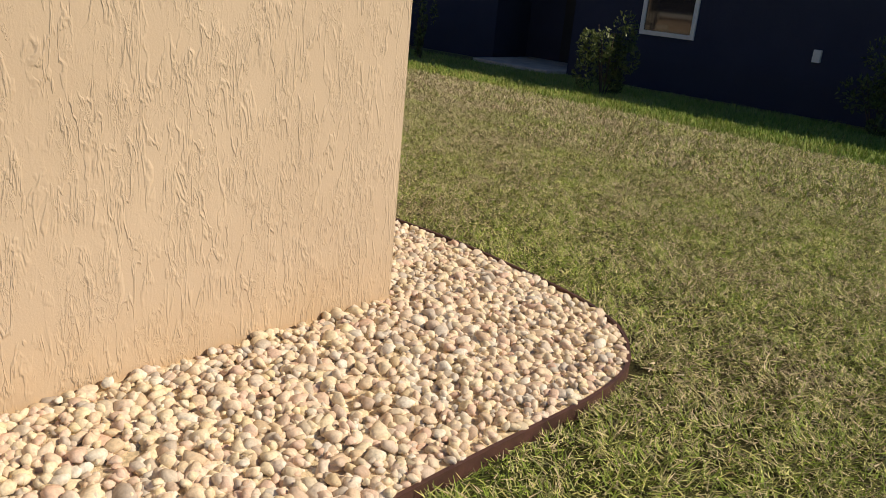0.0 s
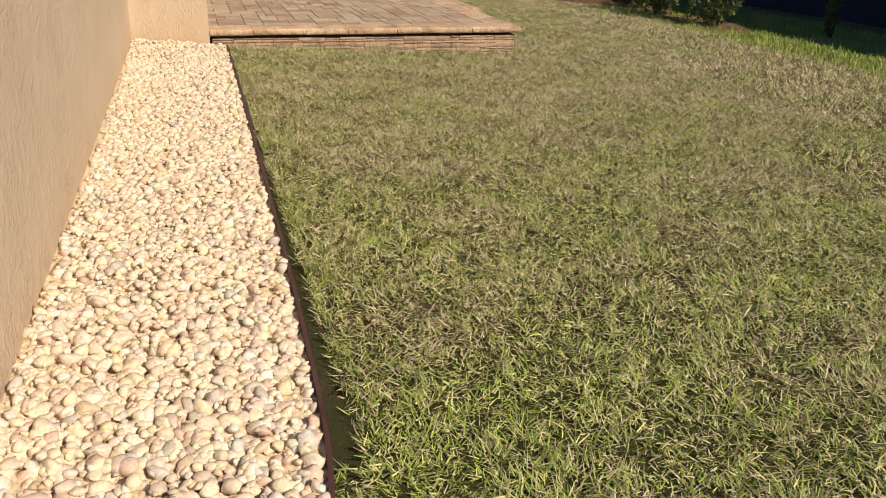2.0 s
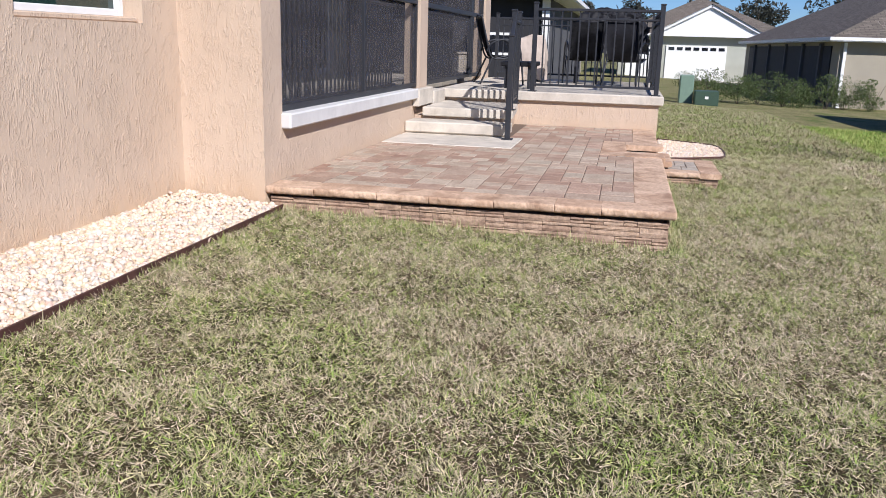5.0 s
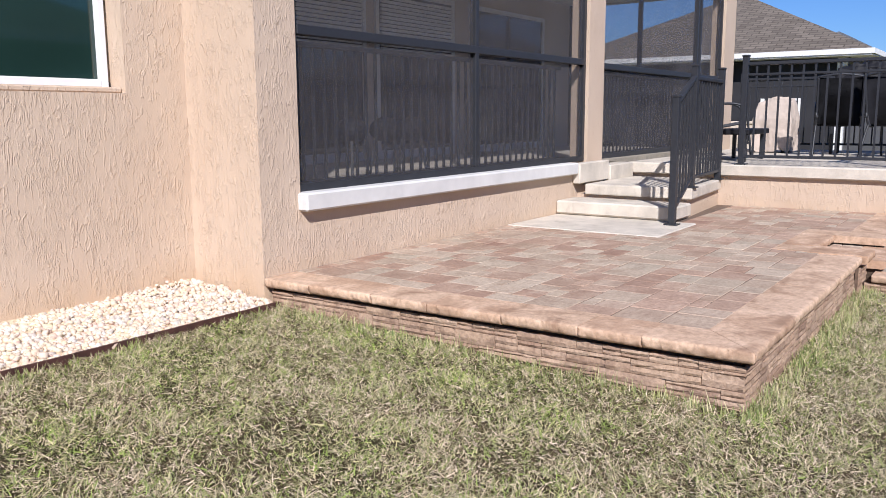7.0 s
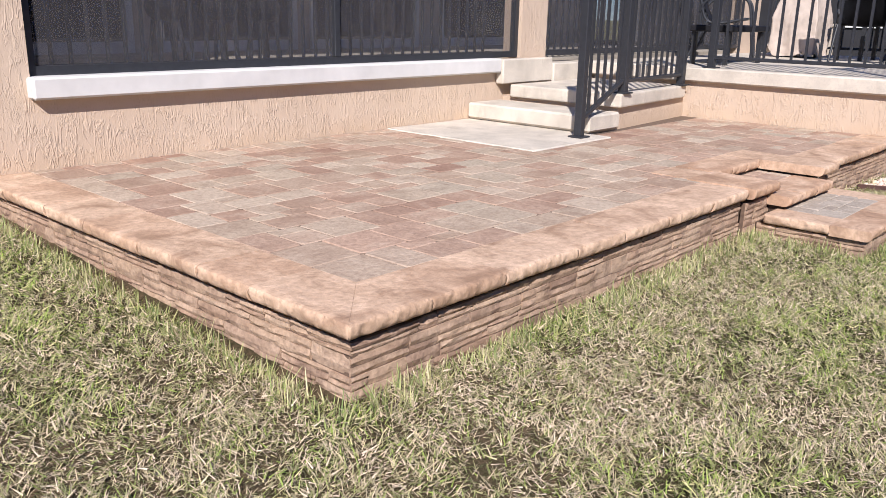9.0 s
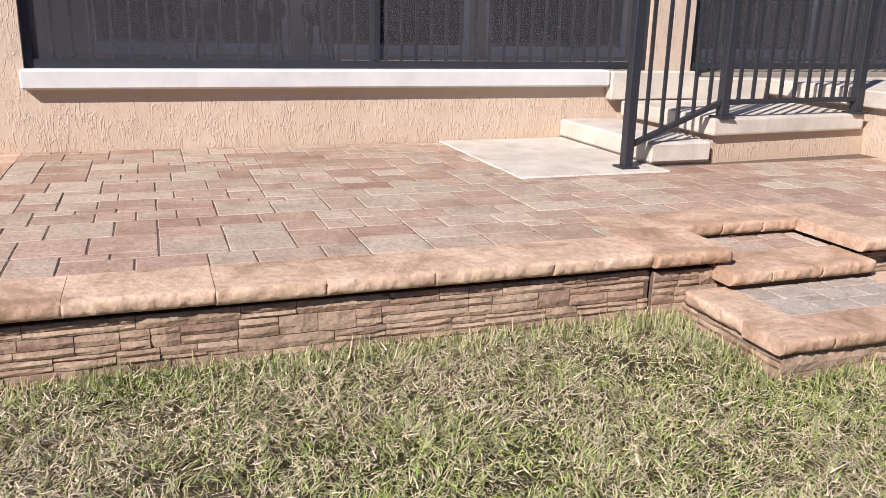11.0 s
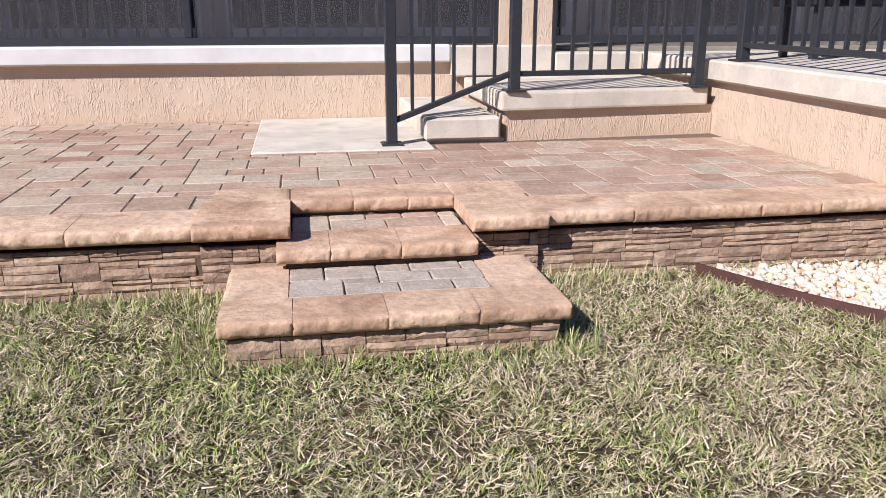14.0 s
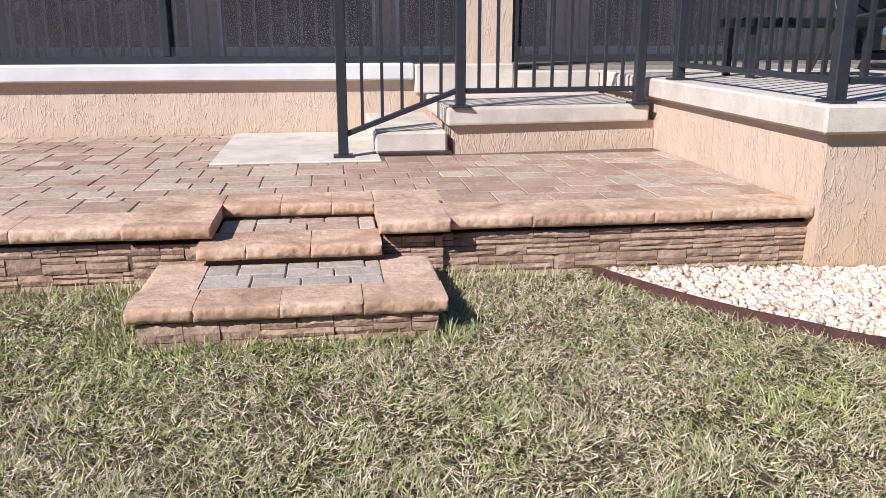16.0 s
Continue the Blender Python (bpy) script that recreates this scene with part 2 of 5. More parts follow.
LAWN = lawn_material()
BLADE = blade_material("grass_blade", ((0.16, (0.30, 0.42, 0.07)), (0.36, (0.29, 0.365, 0.095)), (0.50, (0.235, 0.245, 0.105)), (0.66, (0.345, 0.305, 0.17)), (0.86, (0.56, 0.465, 0.32))))
BLADE_DRY = blade_material("dry_grass_blade", ((0.14, (0.72, 0.70, 0.28)), (0.36, (0.62, 0.56, 0.31)), (0.55, (0.66, 0.53, 0.375)), (0.85, (0.82, 0.68, 0.53))))
BLADE_TUFT = blade_material("tuft_blade", ((0.26, (0.14, 0.20, 0.06)), (0.50, (0.28, 0.33, 0.12)), (0.70, (0.46, 0.45, 0.20)), (0.85, (0.62, 0.56, 0.34))))
BLADE_GREEN = blade_material("green_grass_blade", ((0.26, (0.13, 0.25, 0.04)), (0.45, (0.22, 0.34, 0.055)), (0.62, (0.32, 0.40, 0.09)), (0.80, (0.48, 0.49, 0.18))))


def leaf_material(name, a, b):
    n = Nodes(name, 0.5, spec=0.35)
    c = n.ramp(n.island(), (0.0, a), (1.0, b))
    n.color(c)
    tl = n.add("ShaderNodeBsdfTranslucent")
    n.put(tl.inputs[0], c)
    mx = n.add("ShaderNodeMixShader")
    mx.inputs[0].default_value = 0.3
    n.t.links.new(n.b.outputs[0], mx.inputs[1])
    n.t.links.new(tl.outputs[0], mx.inputs[2])
    n.t.links.new(mx.outputs[0], n.t.nodes["Material Output"].inputs[0])
    return n.m


LEAF = leaf_material("shrub_leaf", (0.045, 0.075, 0.02), (0.16, 0.20, 0.075))
LEAF_FAR = leaf_material("far_leaf", (0.035, 0.04, 0.03), (0.09, 0.09, 0.07))


def roof_material(name, c):
    n = Nodes(name, 0.95, spec=0.15)
    br = n.add("ShaderNodeTexBrick")
    n.put(br.inputs["Vector"], n.add("ShaderNodeTexCoord").outputs["UV"])
    br.inputs["Scale"].default_value = 1.0
    br.inputs["Brick Width"].default_value, br.inputs["Row Height"].default_value = 0.30, 0.14
    br.inputs["Mortar Size"].default_value = 0.012
    br.inputs["Color1"].default_value = (*[v * 0.8 for v in c], 1)
    br.inputs["Color2"].default_value = (*[v * 1.25 for v in c], 1)
    br.inputs["Mortar"].default_value = (*[v * 0.45 for v in c], 1)
    n.color(n.mix(n.ramp(n.noise(0.6, 5), (0.3, 0.25), (0.7, 0.0)), br.outputs["Color"], tuple(v * 0.6 for v in c)))
    n.bump(br.outputs["Fac"], 0.4, -0.02)
    return n.m


ROOF_BROWN = roof_material("brown_shingle", (0.17, 0.145, 0.12))
ROOF_GREY = roof_material("grey_shingle", (0.13, 0.135, 0.145))
NAVY = stucco_material("navy_stucco", (0.036, 0.042, 0.075), (0.043, 0.050, 0.086), (0.036, 0.04, 0.058))
PALEBLUE = stucco_material("pale_blue_stucco", (0.52, 0.57, 0.63), (0.57, 0.62, 0.68), (0.35, 0.36, 0.38))
TAUPE = stucco_material("taupe_stucco", (0.36, 0.325, 0.255), (0.40, 0.36, 0.285), (0.33, 0.29, 0.22))
SAGE = stucco_material("sage_stucco", (0.40, 0.41, 0.35), (0.44, 0.45, 0.39), (0.36, 0.36, 0.3))
# charcoal paint; on the lanai walls it stands for deep shade
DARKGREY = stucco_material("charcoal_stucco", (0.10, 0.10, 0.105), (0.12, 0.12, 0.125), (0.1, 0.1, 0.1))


# ---- mesh helpers ----
def link(name, bm, material, parent=None, label=""):
    me = bpy.data.meshes.new(name)
    bm.to_mesh(me)
    bm.free()
    me.materials.append(material)
    ob = new(name, me)
    if parent:
        ob.parent = parent
        ob.matrix_parent_inverse = undo(parent)
    if label:
        tagged(ob, label)
    return ob


def undo(parent):
    """Keeps a child's mesh in world places, whatever it hangs under."""
    return Matrix() if parent.parent else parent.matrix_basis.inverted()


def part(name, bm, material, parent, label=""):
    return link(name, bm, material, parent, label)


def shared(name, me, m, parent, label=""):
    """A piece of its own on a mesh that others use too."""
    ob = new(name, me)
    ob.parent = parent
    ob.matrix_parent_inverse = undo(parent)
    ob.matrix_basis = m
    if label:
        tagged(ob, label)
    return ob


def box(bm, x0, x1, y0, y1, z0, z1, bevel=0.0, segs=1):
    m = Matrix.Translation(((x0 + x1) / 2, (y0 + y1) / 2, (z0 + z1) / 2)) @ Matrix.Diagonal((x1 - x0, y1 - y0, z1 - z0, 1))
    r = bmesh.ops.create_cube(bm, size=1.0, matrix=m)
    if bevel:
        es = list({e for v in r["verts"] for e in v.link_edges})
        bmesh.ops.bevel(bm, geom=es, offset=bevel, segments=segs, affect="EDGES", profile=0.6)
    return bm


def block(*a, **k):
    return box(bmesh.new(), *a, **k)


def rod(bm, a, b, w, d=None, bevel=0.0):
    """A square bar from a to b, its sides upright."""
    a, b = Vector(a), Vector(b)
    d = d or w
    z = b - a
    q = z.to_track_quat("Z", "Y").to_matrix().to_4x4()
    m = Matrix.Translation((a + b) / 2) @ q @ Matrix.Diagonal((w, d, z.length, 1))
    r = bmesh.ops.create_cube(bm, size=1.0, matrix=m)
    if bevel:
        bmesh.ops.bevel(bm, geom=list({e for v in r["verts"] for e in v.link_edges}), offset=bevel, segments=1, affect="EDGES")
    return bm


def tube(bm, a, b, r1, r2, n=8):
    a, b = Vector(a), Vector(b)
    z = b - a
    m = Matrix.Translation((a + b) / 2) @ z.to_track_quat("Z", "Y").to_matrix().to_4x4()
    bmesh.ops.create_cone(bm, cap_ends=True, segments=n, radius1=r1, radius2=r2, depth=z.length, matrix=m)
    return bm


def empty(name, x, y, z, label, category, group="", kind=""):
    e = new(name)
    e.empty_display_size = 0.1
    e.matrix_basis = pose(x, y, z)
    return tagged(e, label, category, group, kind)


def structure(name, bm, material, label="", category=""):
    return tagged(link(name, bm, material), label, category, kind="structure")


def fast_mesh(name, verts, faces_flat, per_face, material, smooth=False):
    me = bpy.data.meshes.new(name)
    nv, nf = len(verts), len(faces_flat) // per_face
    me.vertices.add(nv)
    me.vertices.foreach_set("co", np.asarray(verts, np.float32).ravel())
    me.loops.add(nf * per_face)
    me.loops.foreach_set("vertex_index", np.asarray(faces_flat, np.int32))
    me.polygons.add(nf)
    me.polygons.foreach_set("loop_start", np.arange(0, nf * per_face, per_face, dtype=np.int32))
    me.polygons.foreach_set("loop_total", np.full(nf, per_face, np.int32))
    if smooth:
        me.polygons.foreach_set("use_smooth", np.ones(nf, bool))
    me.update(calc_edges=True)
    me.materials.append(material)
    return me


# ---- ground ----
def ground_z(x, y):
    """The lawn's height: it falls away from the house and towards +x."""
    z = np.interp(y, [-60.0, -10.0, -7.0, -3.4, 0.2, 1.0], [-0.6, -0.30, -0.20, -0.052, 0.09, 0.10])
    return z - np.interp(x, [5.0, 30.0, 70.0, 400.0], [0.0, 0.42, 0.85, 3.0])


PATIO_Z = 0.23
gx = np.concatenate([np.linspace(-500, -20, 14), np.arange(-16, 16, 0.5), np.linspace(16, 700, 40)])
gy = np.concatenate([np.linspace(-500, -20, 16), np.arange(-18, 6, 0.5), np.linspace(6, 500, 16)])
GX, GY = np.meshgrid(gx, gy)
gv = np.stack([GX.ravel(), GY.ravel(), ground_z(GX, GY).ravel() - 0.012], 1)
nxg, nyg = len(gx), len(gy)
ii, jj = np.meshgrid(np.arange(nxg - 1), np.arange(nyg - 1))
a0 = (jj * nxg + ii).ravel()
gf = np.stack([a0, a0 + 1, a0 + 1 + nxg, a0 + nxg], 1).ravel()
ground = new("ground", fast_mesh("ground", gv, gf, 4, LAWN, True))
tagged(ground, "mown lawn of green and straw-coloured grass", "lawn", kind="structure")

# ---- own house ----
WALL_Y, CORNER_X = 0.63, -6.15
FLOOR_Z = 0.68
EAVE_Z = 3.4
structure("wall_west", block(CORNER_X, CORNER_X + 0.2, WALL_Y + 0.26, 12.0, -0.1, EAVE_Z), STUCCO, "cream stucco side wall with dragged texture", "wall")
WIN = (-1.60, -0.425, 1.325, 2.45)
bm = bmesh.new()
for bx in ((CORNER_X, WIN[0], -0.1, EAVE_Z), (WIN[1], 0.2, -0.1, EAVE_Z), (WIN[0], WIN[1], -0.1, WIN[2]), (WIN[0], WIN[1], WIN[3], EAVE_Z)):
    box(bm, bx[0], bx[1], WALL_Y, WALL_Y + 0.26, bx[2], bx[3])
structure("wall_south", bm, STUCCO, "cream stucco rear wall with dragged texture", "wall")
bm = bmesh.new()
box(bm, 0.0, 0.2, 0.0, WALL_Y, -0.1, EAVE_Z)
box(bm, 0.2, 0.33, 0.0, 0.2, -0.1, EAVE_Z)
structure("wall_pier", bm, STUCCO, "cream stucco pier beside the screened porch", "wall")
structure("wall_porch_base", block(0.33, 4.87, 0.0, 0.2, -0.1, 0.60), STUCCO, "low cream stucco wall under the porch screens", "wall")
structure("wall_column", block(4.50, 4.87, 0.003, 0.2, 0.60, EAVE_Z), STUCCO, "cream stucco porch column", "wall")
structure("wall_column_east", block(9.1, 9.6, 0.0, 0.2, 0.40, EAVE_Z), STUCCO, "cream stucco end column of porch", "wall")
structure("wall_porch_beam", block(0.33, 4.50, 0.0, 0.2, 2.95, EAVE_Z), STUCCO, "cream stucco beam over porch screens", "wall")
structure("wall_porch_beam_east", block(4.87, 9.1, 0.0, 0.2, 2.95, EAVE_Z), STUCCO, "cream stucco beam over porch screens", "wall")
structure("porch_sill", block(0.31, 4.15, -0.075, 0.12, 0.602, 0.718, bevel=0.012), SILL, "pale painted concrete sill under porch screens", "sill")
structure("porch_floor", block(0.2, 9.6, 0.2, 2.6, 0.3, FLOOR_Z), CONCRETE, "pale concrete porch floor", "floor")
bm = bmesh.new()
box(bm, 0.2, 9.6, 2.6, 2.8, 0.3, EAVE_Z)
structure("wall_porch_back", bm, INNERWALL, "shaded cream wall inside the porch", "wall")
structure("wall_porch_side", block(0.0, 0.2, WALL_Y + 0.26, 2.6, 0.0, EAVE_Z), INNERWALL, "shaded cream side wall inside the porch", "wall")
structure("ceiling", block(0.2, 9.6, 0.2, 2.6, 2.95, 3.05), WHITE, "white porch ceiling", "ceiling")
structure("wall_north", block(CORNER_X, 9.6, 12.0, 12.2, -0.1, EAVE_Z), STUCCO, "cream stucco wall of the house", "wall")
structure("wall_east", block(9.4, 9.6, 2.8, 12.0, -0.1, EAVE_Z), STUCCO, "cream stucco wall of the house", "wall")


def hip_roof(bm, x0, x1, y0, y1, z, rise, thick=0.16):
    """A hip roof with a fascia, its ridge along the longer side; uv in metres along the courses."""
    uv = bm.loops.layers.uv.verify()
    w, d = x1 - x0, y1 - y0
    h = min(w, d) / 2
    if w >= d:
        r0, r1 = (x0 + h, (y0 + y1) / 2), (x1 - h, (y0 + y1) / 2)
    else:
        r0, r1 = ((x0 + x1) / 2, y0 + h), ((x0 + x1) / 2, y1 - h)
    c = [bm.verts.new(p) for p in ((x0, y0, z), (x1, y0, z), (x1, y1, z), (x0, y1, z))]
    a, b = bm.verts.new((*r0, z + rise)), bm.verts.new((*r1, z + rise))
    if w >= d:
        fs = [(c[0], c[1], b, a), (c[1], c[2], b), (c[2], c[3], a, b), (c[3], c[0], a)]
    else:
        fs = [(c[0], c[1], a), (c[1], c[2], b, a), (c[2], c[3], b), (c[3], c[0], a, b)]
    for f in fs:
        face = bm.faces.new(f)
        n = (f[1].co - f[0].co).normalized()
        face.normal_update()
        up = face.normal.cross(n)
        for lp in face.loops:
            v = lp.vert.co - f[0].co
            lp[uv].uv = (v.dot(n), v.dot(up))
    return bm


def fascia(bm, x0, x1, y0, y1, z0, z1, t=0.03):
    for b in ((x0, x1, y0, y0 + t), (x0, x1, y1 - t, y1), (x0, x0 + t, y0 + t, y1 - t), (x1 - t, x1, y0 + t, y1 - t)):
        box(bm, *b, z0, z1)
    return bm


roof = structure("roof", hip_roof(bmesh.new(), CORNER_X - 0.4, 10.0, -0.35, 12.6, EAVE_Z + 0.18, 3.2), ROOF_BROWN, "brown shingle hip roof of the house", "roof")
structure("soffit", block(CORNER_X - 0.4, 10.0, -0.35, 12.6, EAVE_Z + 0.003, EAVE_Z + 0.05), TRIMWHITE, "white soffit under the eave", "soffit")
structure("fascia", fascia(bmesh.new(), CORNER_X - 0.43, 10.03, -0.38, 12.63, EAVE_Z, EAVE_Z + 0.19), TRIMWHITE, "white fascia board along the eave", "fascia")


def window(name, x0, x1, y, z0, z1, glass, label, facing=-1, bar=True):
    """A white-framed window in a wall along x, its outside towards -y (facing -1) or +y."""
    w = tagged(new(name), label, "window", kind="structure")
    w.matrix_basis = pose((x0 + x1) / 2, y, z0)
    f, s = 0.045, -facing

    def yy(a, b):
        return tuple(sorted((y + s * a, y + s * b)))
    bm = bmesh.new()
    for b in ((x0, x0 + f, z0, z1), (x1 - f, x1, z0, z1), (x0 + f, x1 - f, z0, z0 + f), (x0 + f, x1 - f, z1 - f, z1)):
        box(bm, b[0], b[1], *yy(0.02, 0.09), b[2], b[3], bevel=0.004)
    part("window_frame", bm, WHITE, w)
    part("pane", block(x0 + f, x1 - f, *yy(0.06, 0.068), z0 + f, z1 - f), glass, w, "dark reflecting glass")
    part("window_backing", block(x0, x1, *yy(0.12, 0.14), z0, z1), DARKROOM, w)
    if bar:
        zm = (z0 + z1) / 2
        part("meeting_rail", block(x0 + f, x1 - f, *yy(0.04, 0.075), zm - 0.02, zm + 0.02), WHITE, w)
    return w


w1 = window("window_1", WIN[0] + 0.002, WIN[1] - 0.026, WALL_Y + 0.098, WIN[2] + 0.035, WIN[3], GLASS, "white-framed window with dark green glass")
structure("window_ledge", block(WIN[0] + 0.002, WIN[1] - 0.002, WALL_Y + 0.03, WALL_Y + 0.258, WIN[2], WIN[2] + 0.034, bevel=0.008), STUCCO, "cream stucco ledge under the window", "ledge")
# ---- porch screens ----
def screen_bay(x0, x1, z0, z1, mull, rail_z, label):
    s = empty("porch_screen", (x0 + x1) / 2, 0.06, z0, label, "screen")
    b = 0.05
    part("screen_frame", box(box(box(box(bmesh.new(), x0, x0 + b, 0.04, 0.09, z0, z1), x1 - b, x1, 0.04, 0.09, z0, z1), x0 + b, x1 - b, 0.04, 0.09, z0, z0 + b), x0 + b, x1 - b, 0.04, 0.09, z1 - b, z1), ALU, s)
    for m in mull:
        part("mullion", block(m - 0.025, m + 0.025, 0.035, 0.095, z0 + b, z1 - b, bevel=0.004), ALU, s)
    part("middle_rail", block(x0 + b, x1 - b, 0.032, 0.098, rail_z - 0.03, rail_z + 0.03, bevel=0.004), ALU, s)
    part("mesh", block(x0 + b, x1 - b, 0.062, 0.064, z0 + b, z1 - b), SCREEN, s, "grey see-through insect mesh")
    return s


screen_bay(0.33, 4.50, 0.718, 2.95, (2.44,), 1.715, "black-framed porch screen of dark insect mesh")
screen_bay(4.87, 9.1, 0.72, 2.95, (8.0, 8.12), 1.70, "black-framed porch screen with a narrow door post")


def picket_run(thing, a, b, z_low_a, z_low_b, height, gap=0.10, w=0.018):
    """Bottom rail, top rail and pickets between two posts; rails follow the slope."""
    a, b = Vector(a), Vector(b)
    up = Vector((0, 0, 1))
    la, lb = a + up * z_low_a, b + up * z_low_b
    part("bottom_rail", rod(bmesh.new(), la, lb, 0.035, 0.03, 0.004), ALU, thing)
    part("top_rail", rod(bmesh.new(), la + up * height, lb + up * height, 0.045, 0.035, 0.005), ALU, thing)
    part("under_rail", rod(bmesh.new(), la + up * (height - 0.11), lb + up * (height - 0.11), 0.03, 0.025, 0.004), ALU, thing) if height > 0.93 else None
    n = max(1, int(round((b - a).length / gap)))
    for i in range(1, n):
        p = la.lerp(lb, i / n)
        part("picket", rod(bmesh.new(), p, p + up * height, w, w), ALU, thing)


def post(thing, x, y, z0, z1, w=0.058):
    part("post", block(x - w / 2, x + w / 2, y - w / 2, y + w / 2, z0, z1, bevel=0.004), ALU, thing)
    part("post_cap", block(x - w / 2 - 0.006, x + w / 2 + 0.006, y - w / 2 - 0.006, y + w / 2 + 0.006, z1, z1 + 0.022, bevel=0.006), ALU, thing)
    part("base_plate", block(x - 0.058, x + 0.058, y - 0.058, y + 0.058, z0, z0 + 0.012, bevel=0.003), ALU, thing)


east = empty("porch_screen", 9.3, 1.7, FLOOR_Z, "black-framed insect screen at the end of the porch", "screen")
bm = bmesh.new()
for b in ((0.2, 0.26, FLOOR_Z, 2.95), (2.54, 2.6, FLOOR_Z, 2.95), (0.26, 2.54, 1.65, 1.71), (0.26, 2.54, FLOOR_Z, FLOOR_Z + 0.06), (1.36, 1.42, FLOOR_Z + 0.06, 2.95)):
    box(bm, 9.3, 9.36, *b)
part("screen_frame", bm, ALU, east)
part("mesh", block(9.325, 9.327, 0.26, 2.54, FLOOR_Z + 0.06, 2.95), SCREEN, east, "grey see-through insect mesh")
inner = empty("porch_railing", 2.4, 0.32, FLOOR_Z, "black aluminium picket railing inside the porch screens", "railing")
picket_run(inner, (0.36, 0.32, FLOOR_Z), (4.47, 0.32, FLOOR_Z), 0.06, 0.06, 0.92, 0.11)
inner2 = empty("porch_railing", 6.4, 0.32, FLOOR_Z, "black aluminium picket railing inside the porch screens", "railing")
picket_run(inner2, (4.92, 0.32, FLOOR_Z), (7.95, 0.32, FLOOR_Z), 0.06, 0.06, 0.92, 0.11)

# ---- deck, landing and steps ----
DECK_Z, DX, DX1, DY = 0.66, 5.565, 9.75, -2.88
structure("deck_wall", block(DX, DX1, DY, -0.003, -0.5, DECK_Z - 0.12), STUCCO, "cream stucco base of the raised deck", "wall")
structure("deck_slab", block(DX - 0.055, DX1 + 0.05, DY - 0.055, -0.003, DECK_Z - 0.12, DECK_Z, bevel=0.012), CONCRETE, "pale concrete deck slab with a worn edge", "deck")
structure("porch_step_curb", block(4.87, DX - 0.06, -0.10, 0.2, 0.40, DECK_Z, bevel=0.01), CONCRETE, "pale concrete curb below the porch screen", "curb")
structure("sill_return", block(4.155, 4.868, -0.085, -0.003, 0.505, 0.712, bevel=0.01), CONCRETE, "pale concrete block at the column's foot", "curb")
steps = tagged(new("concrete_steps"), "pale concrete steps up to the deck", "steps", kind="structure")
steps.matrix_basis = pose(4.4, -0.6, PATIO_Z)
def skew_block(x0, x1, ya, yb, y1, z0, z1, bevel=0.0):
    """A block whose front runs from ya at x0 to yb at x1."""
    bm = block(x0, x1, min(ya, yb), y1, z0, z1)
    for v in bm.verts:
        if v.co.y < y1 - 0.2:
            v.co.y = ya if v.co.x < (x0 + x1) / 2 else yb
    if bevel:
        bmesh.ops.bevel(bm, geom=bm.edges[:], offset=bevel, segments=2, affect="EDGES", profile=0.6)
    return bm


part("landing", skew_block(4.23, DX - 0.058, -1.19, -1.085, -0.105, 0.40, 0.505, 0.014), CONCRETE, steps)
part("landing_base", skew_block(4.27, DX - 0.003, -1.14, -1.04, -0.003, 0.1, 0.40), STUCCO, steps, "cream stucco under the landing")
part("step", block(3.80, 4.23, -1.19, -0.003, 0.245, 0.37, bevel=0.014), CONCRETE, steps)
part("step_base", block(3.83, 4.26, -1.15, -0.003, 0.1, 0.245), CONCRETE, steps)
part("pad", block(2.87, 3.83, -1.37, -0.003, 0.1, PATIO_Z + 0.006, bevel=0.008), CONCRETE, steps, "flat pale concrete pad flush with the pavers")

stair_rail = empty("stair_railing", 4.4, -1.12, PATIO_Z, "black aluminium stair railing beside the concrete steps", "railing")
post(stair_rail, 3.615, -1.225, PATIO_Z + 0.006, 1.33)
post(stair_rail, 4.31, -1.15, 0.505, 1.62)
post(stair_rail, 5.44, -1.06, 0.505, 1.64)
picket_run(stair_rail, (3.615, -1.225, 0.0), (4.31, -1.15, 0.0), 0.36, 0.61, 0.92, 0.115)
picket_run(stair_rail, (4.31, -1.15, 0.0), (5.44, -1.06, 0.0), 0.60, 0.60, 0.92, 0.11)
deck_rail = empty("deck_railing", 7.5, -2.0, DECK_Z, "black aluminium picket railing round the raised deck", "railing")
rx0, rx1, ry = DX + 0.045, DX1 - 0.03, DY + 0.045
for p in ((rx0, -1.25), (rx0, ry), ((rx0 + rx1) / 2, ry), (rx1, ry), (rx1, -0.12)):
    post(deck_rail, *p, DECK_Z, 1.77)
for a, b in (((rx0, -1.25), (rx0, ry)), ((rx0, ry), ((rx0 + rx1) / 2, ry)), (((rx0 + rx1) / 2, ry), (rx1, ry)), ((rx1, ry), (rx1, -0.12))):
    picket_run(deck_rail, (*a, DECK_Z), (*b, DECK_Z), 0.09, 0.09, 0.95, 0.112)

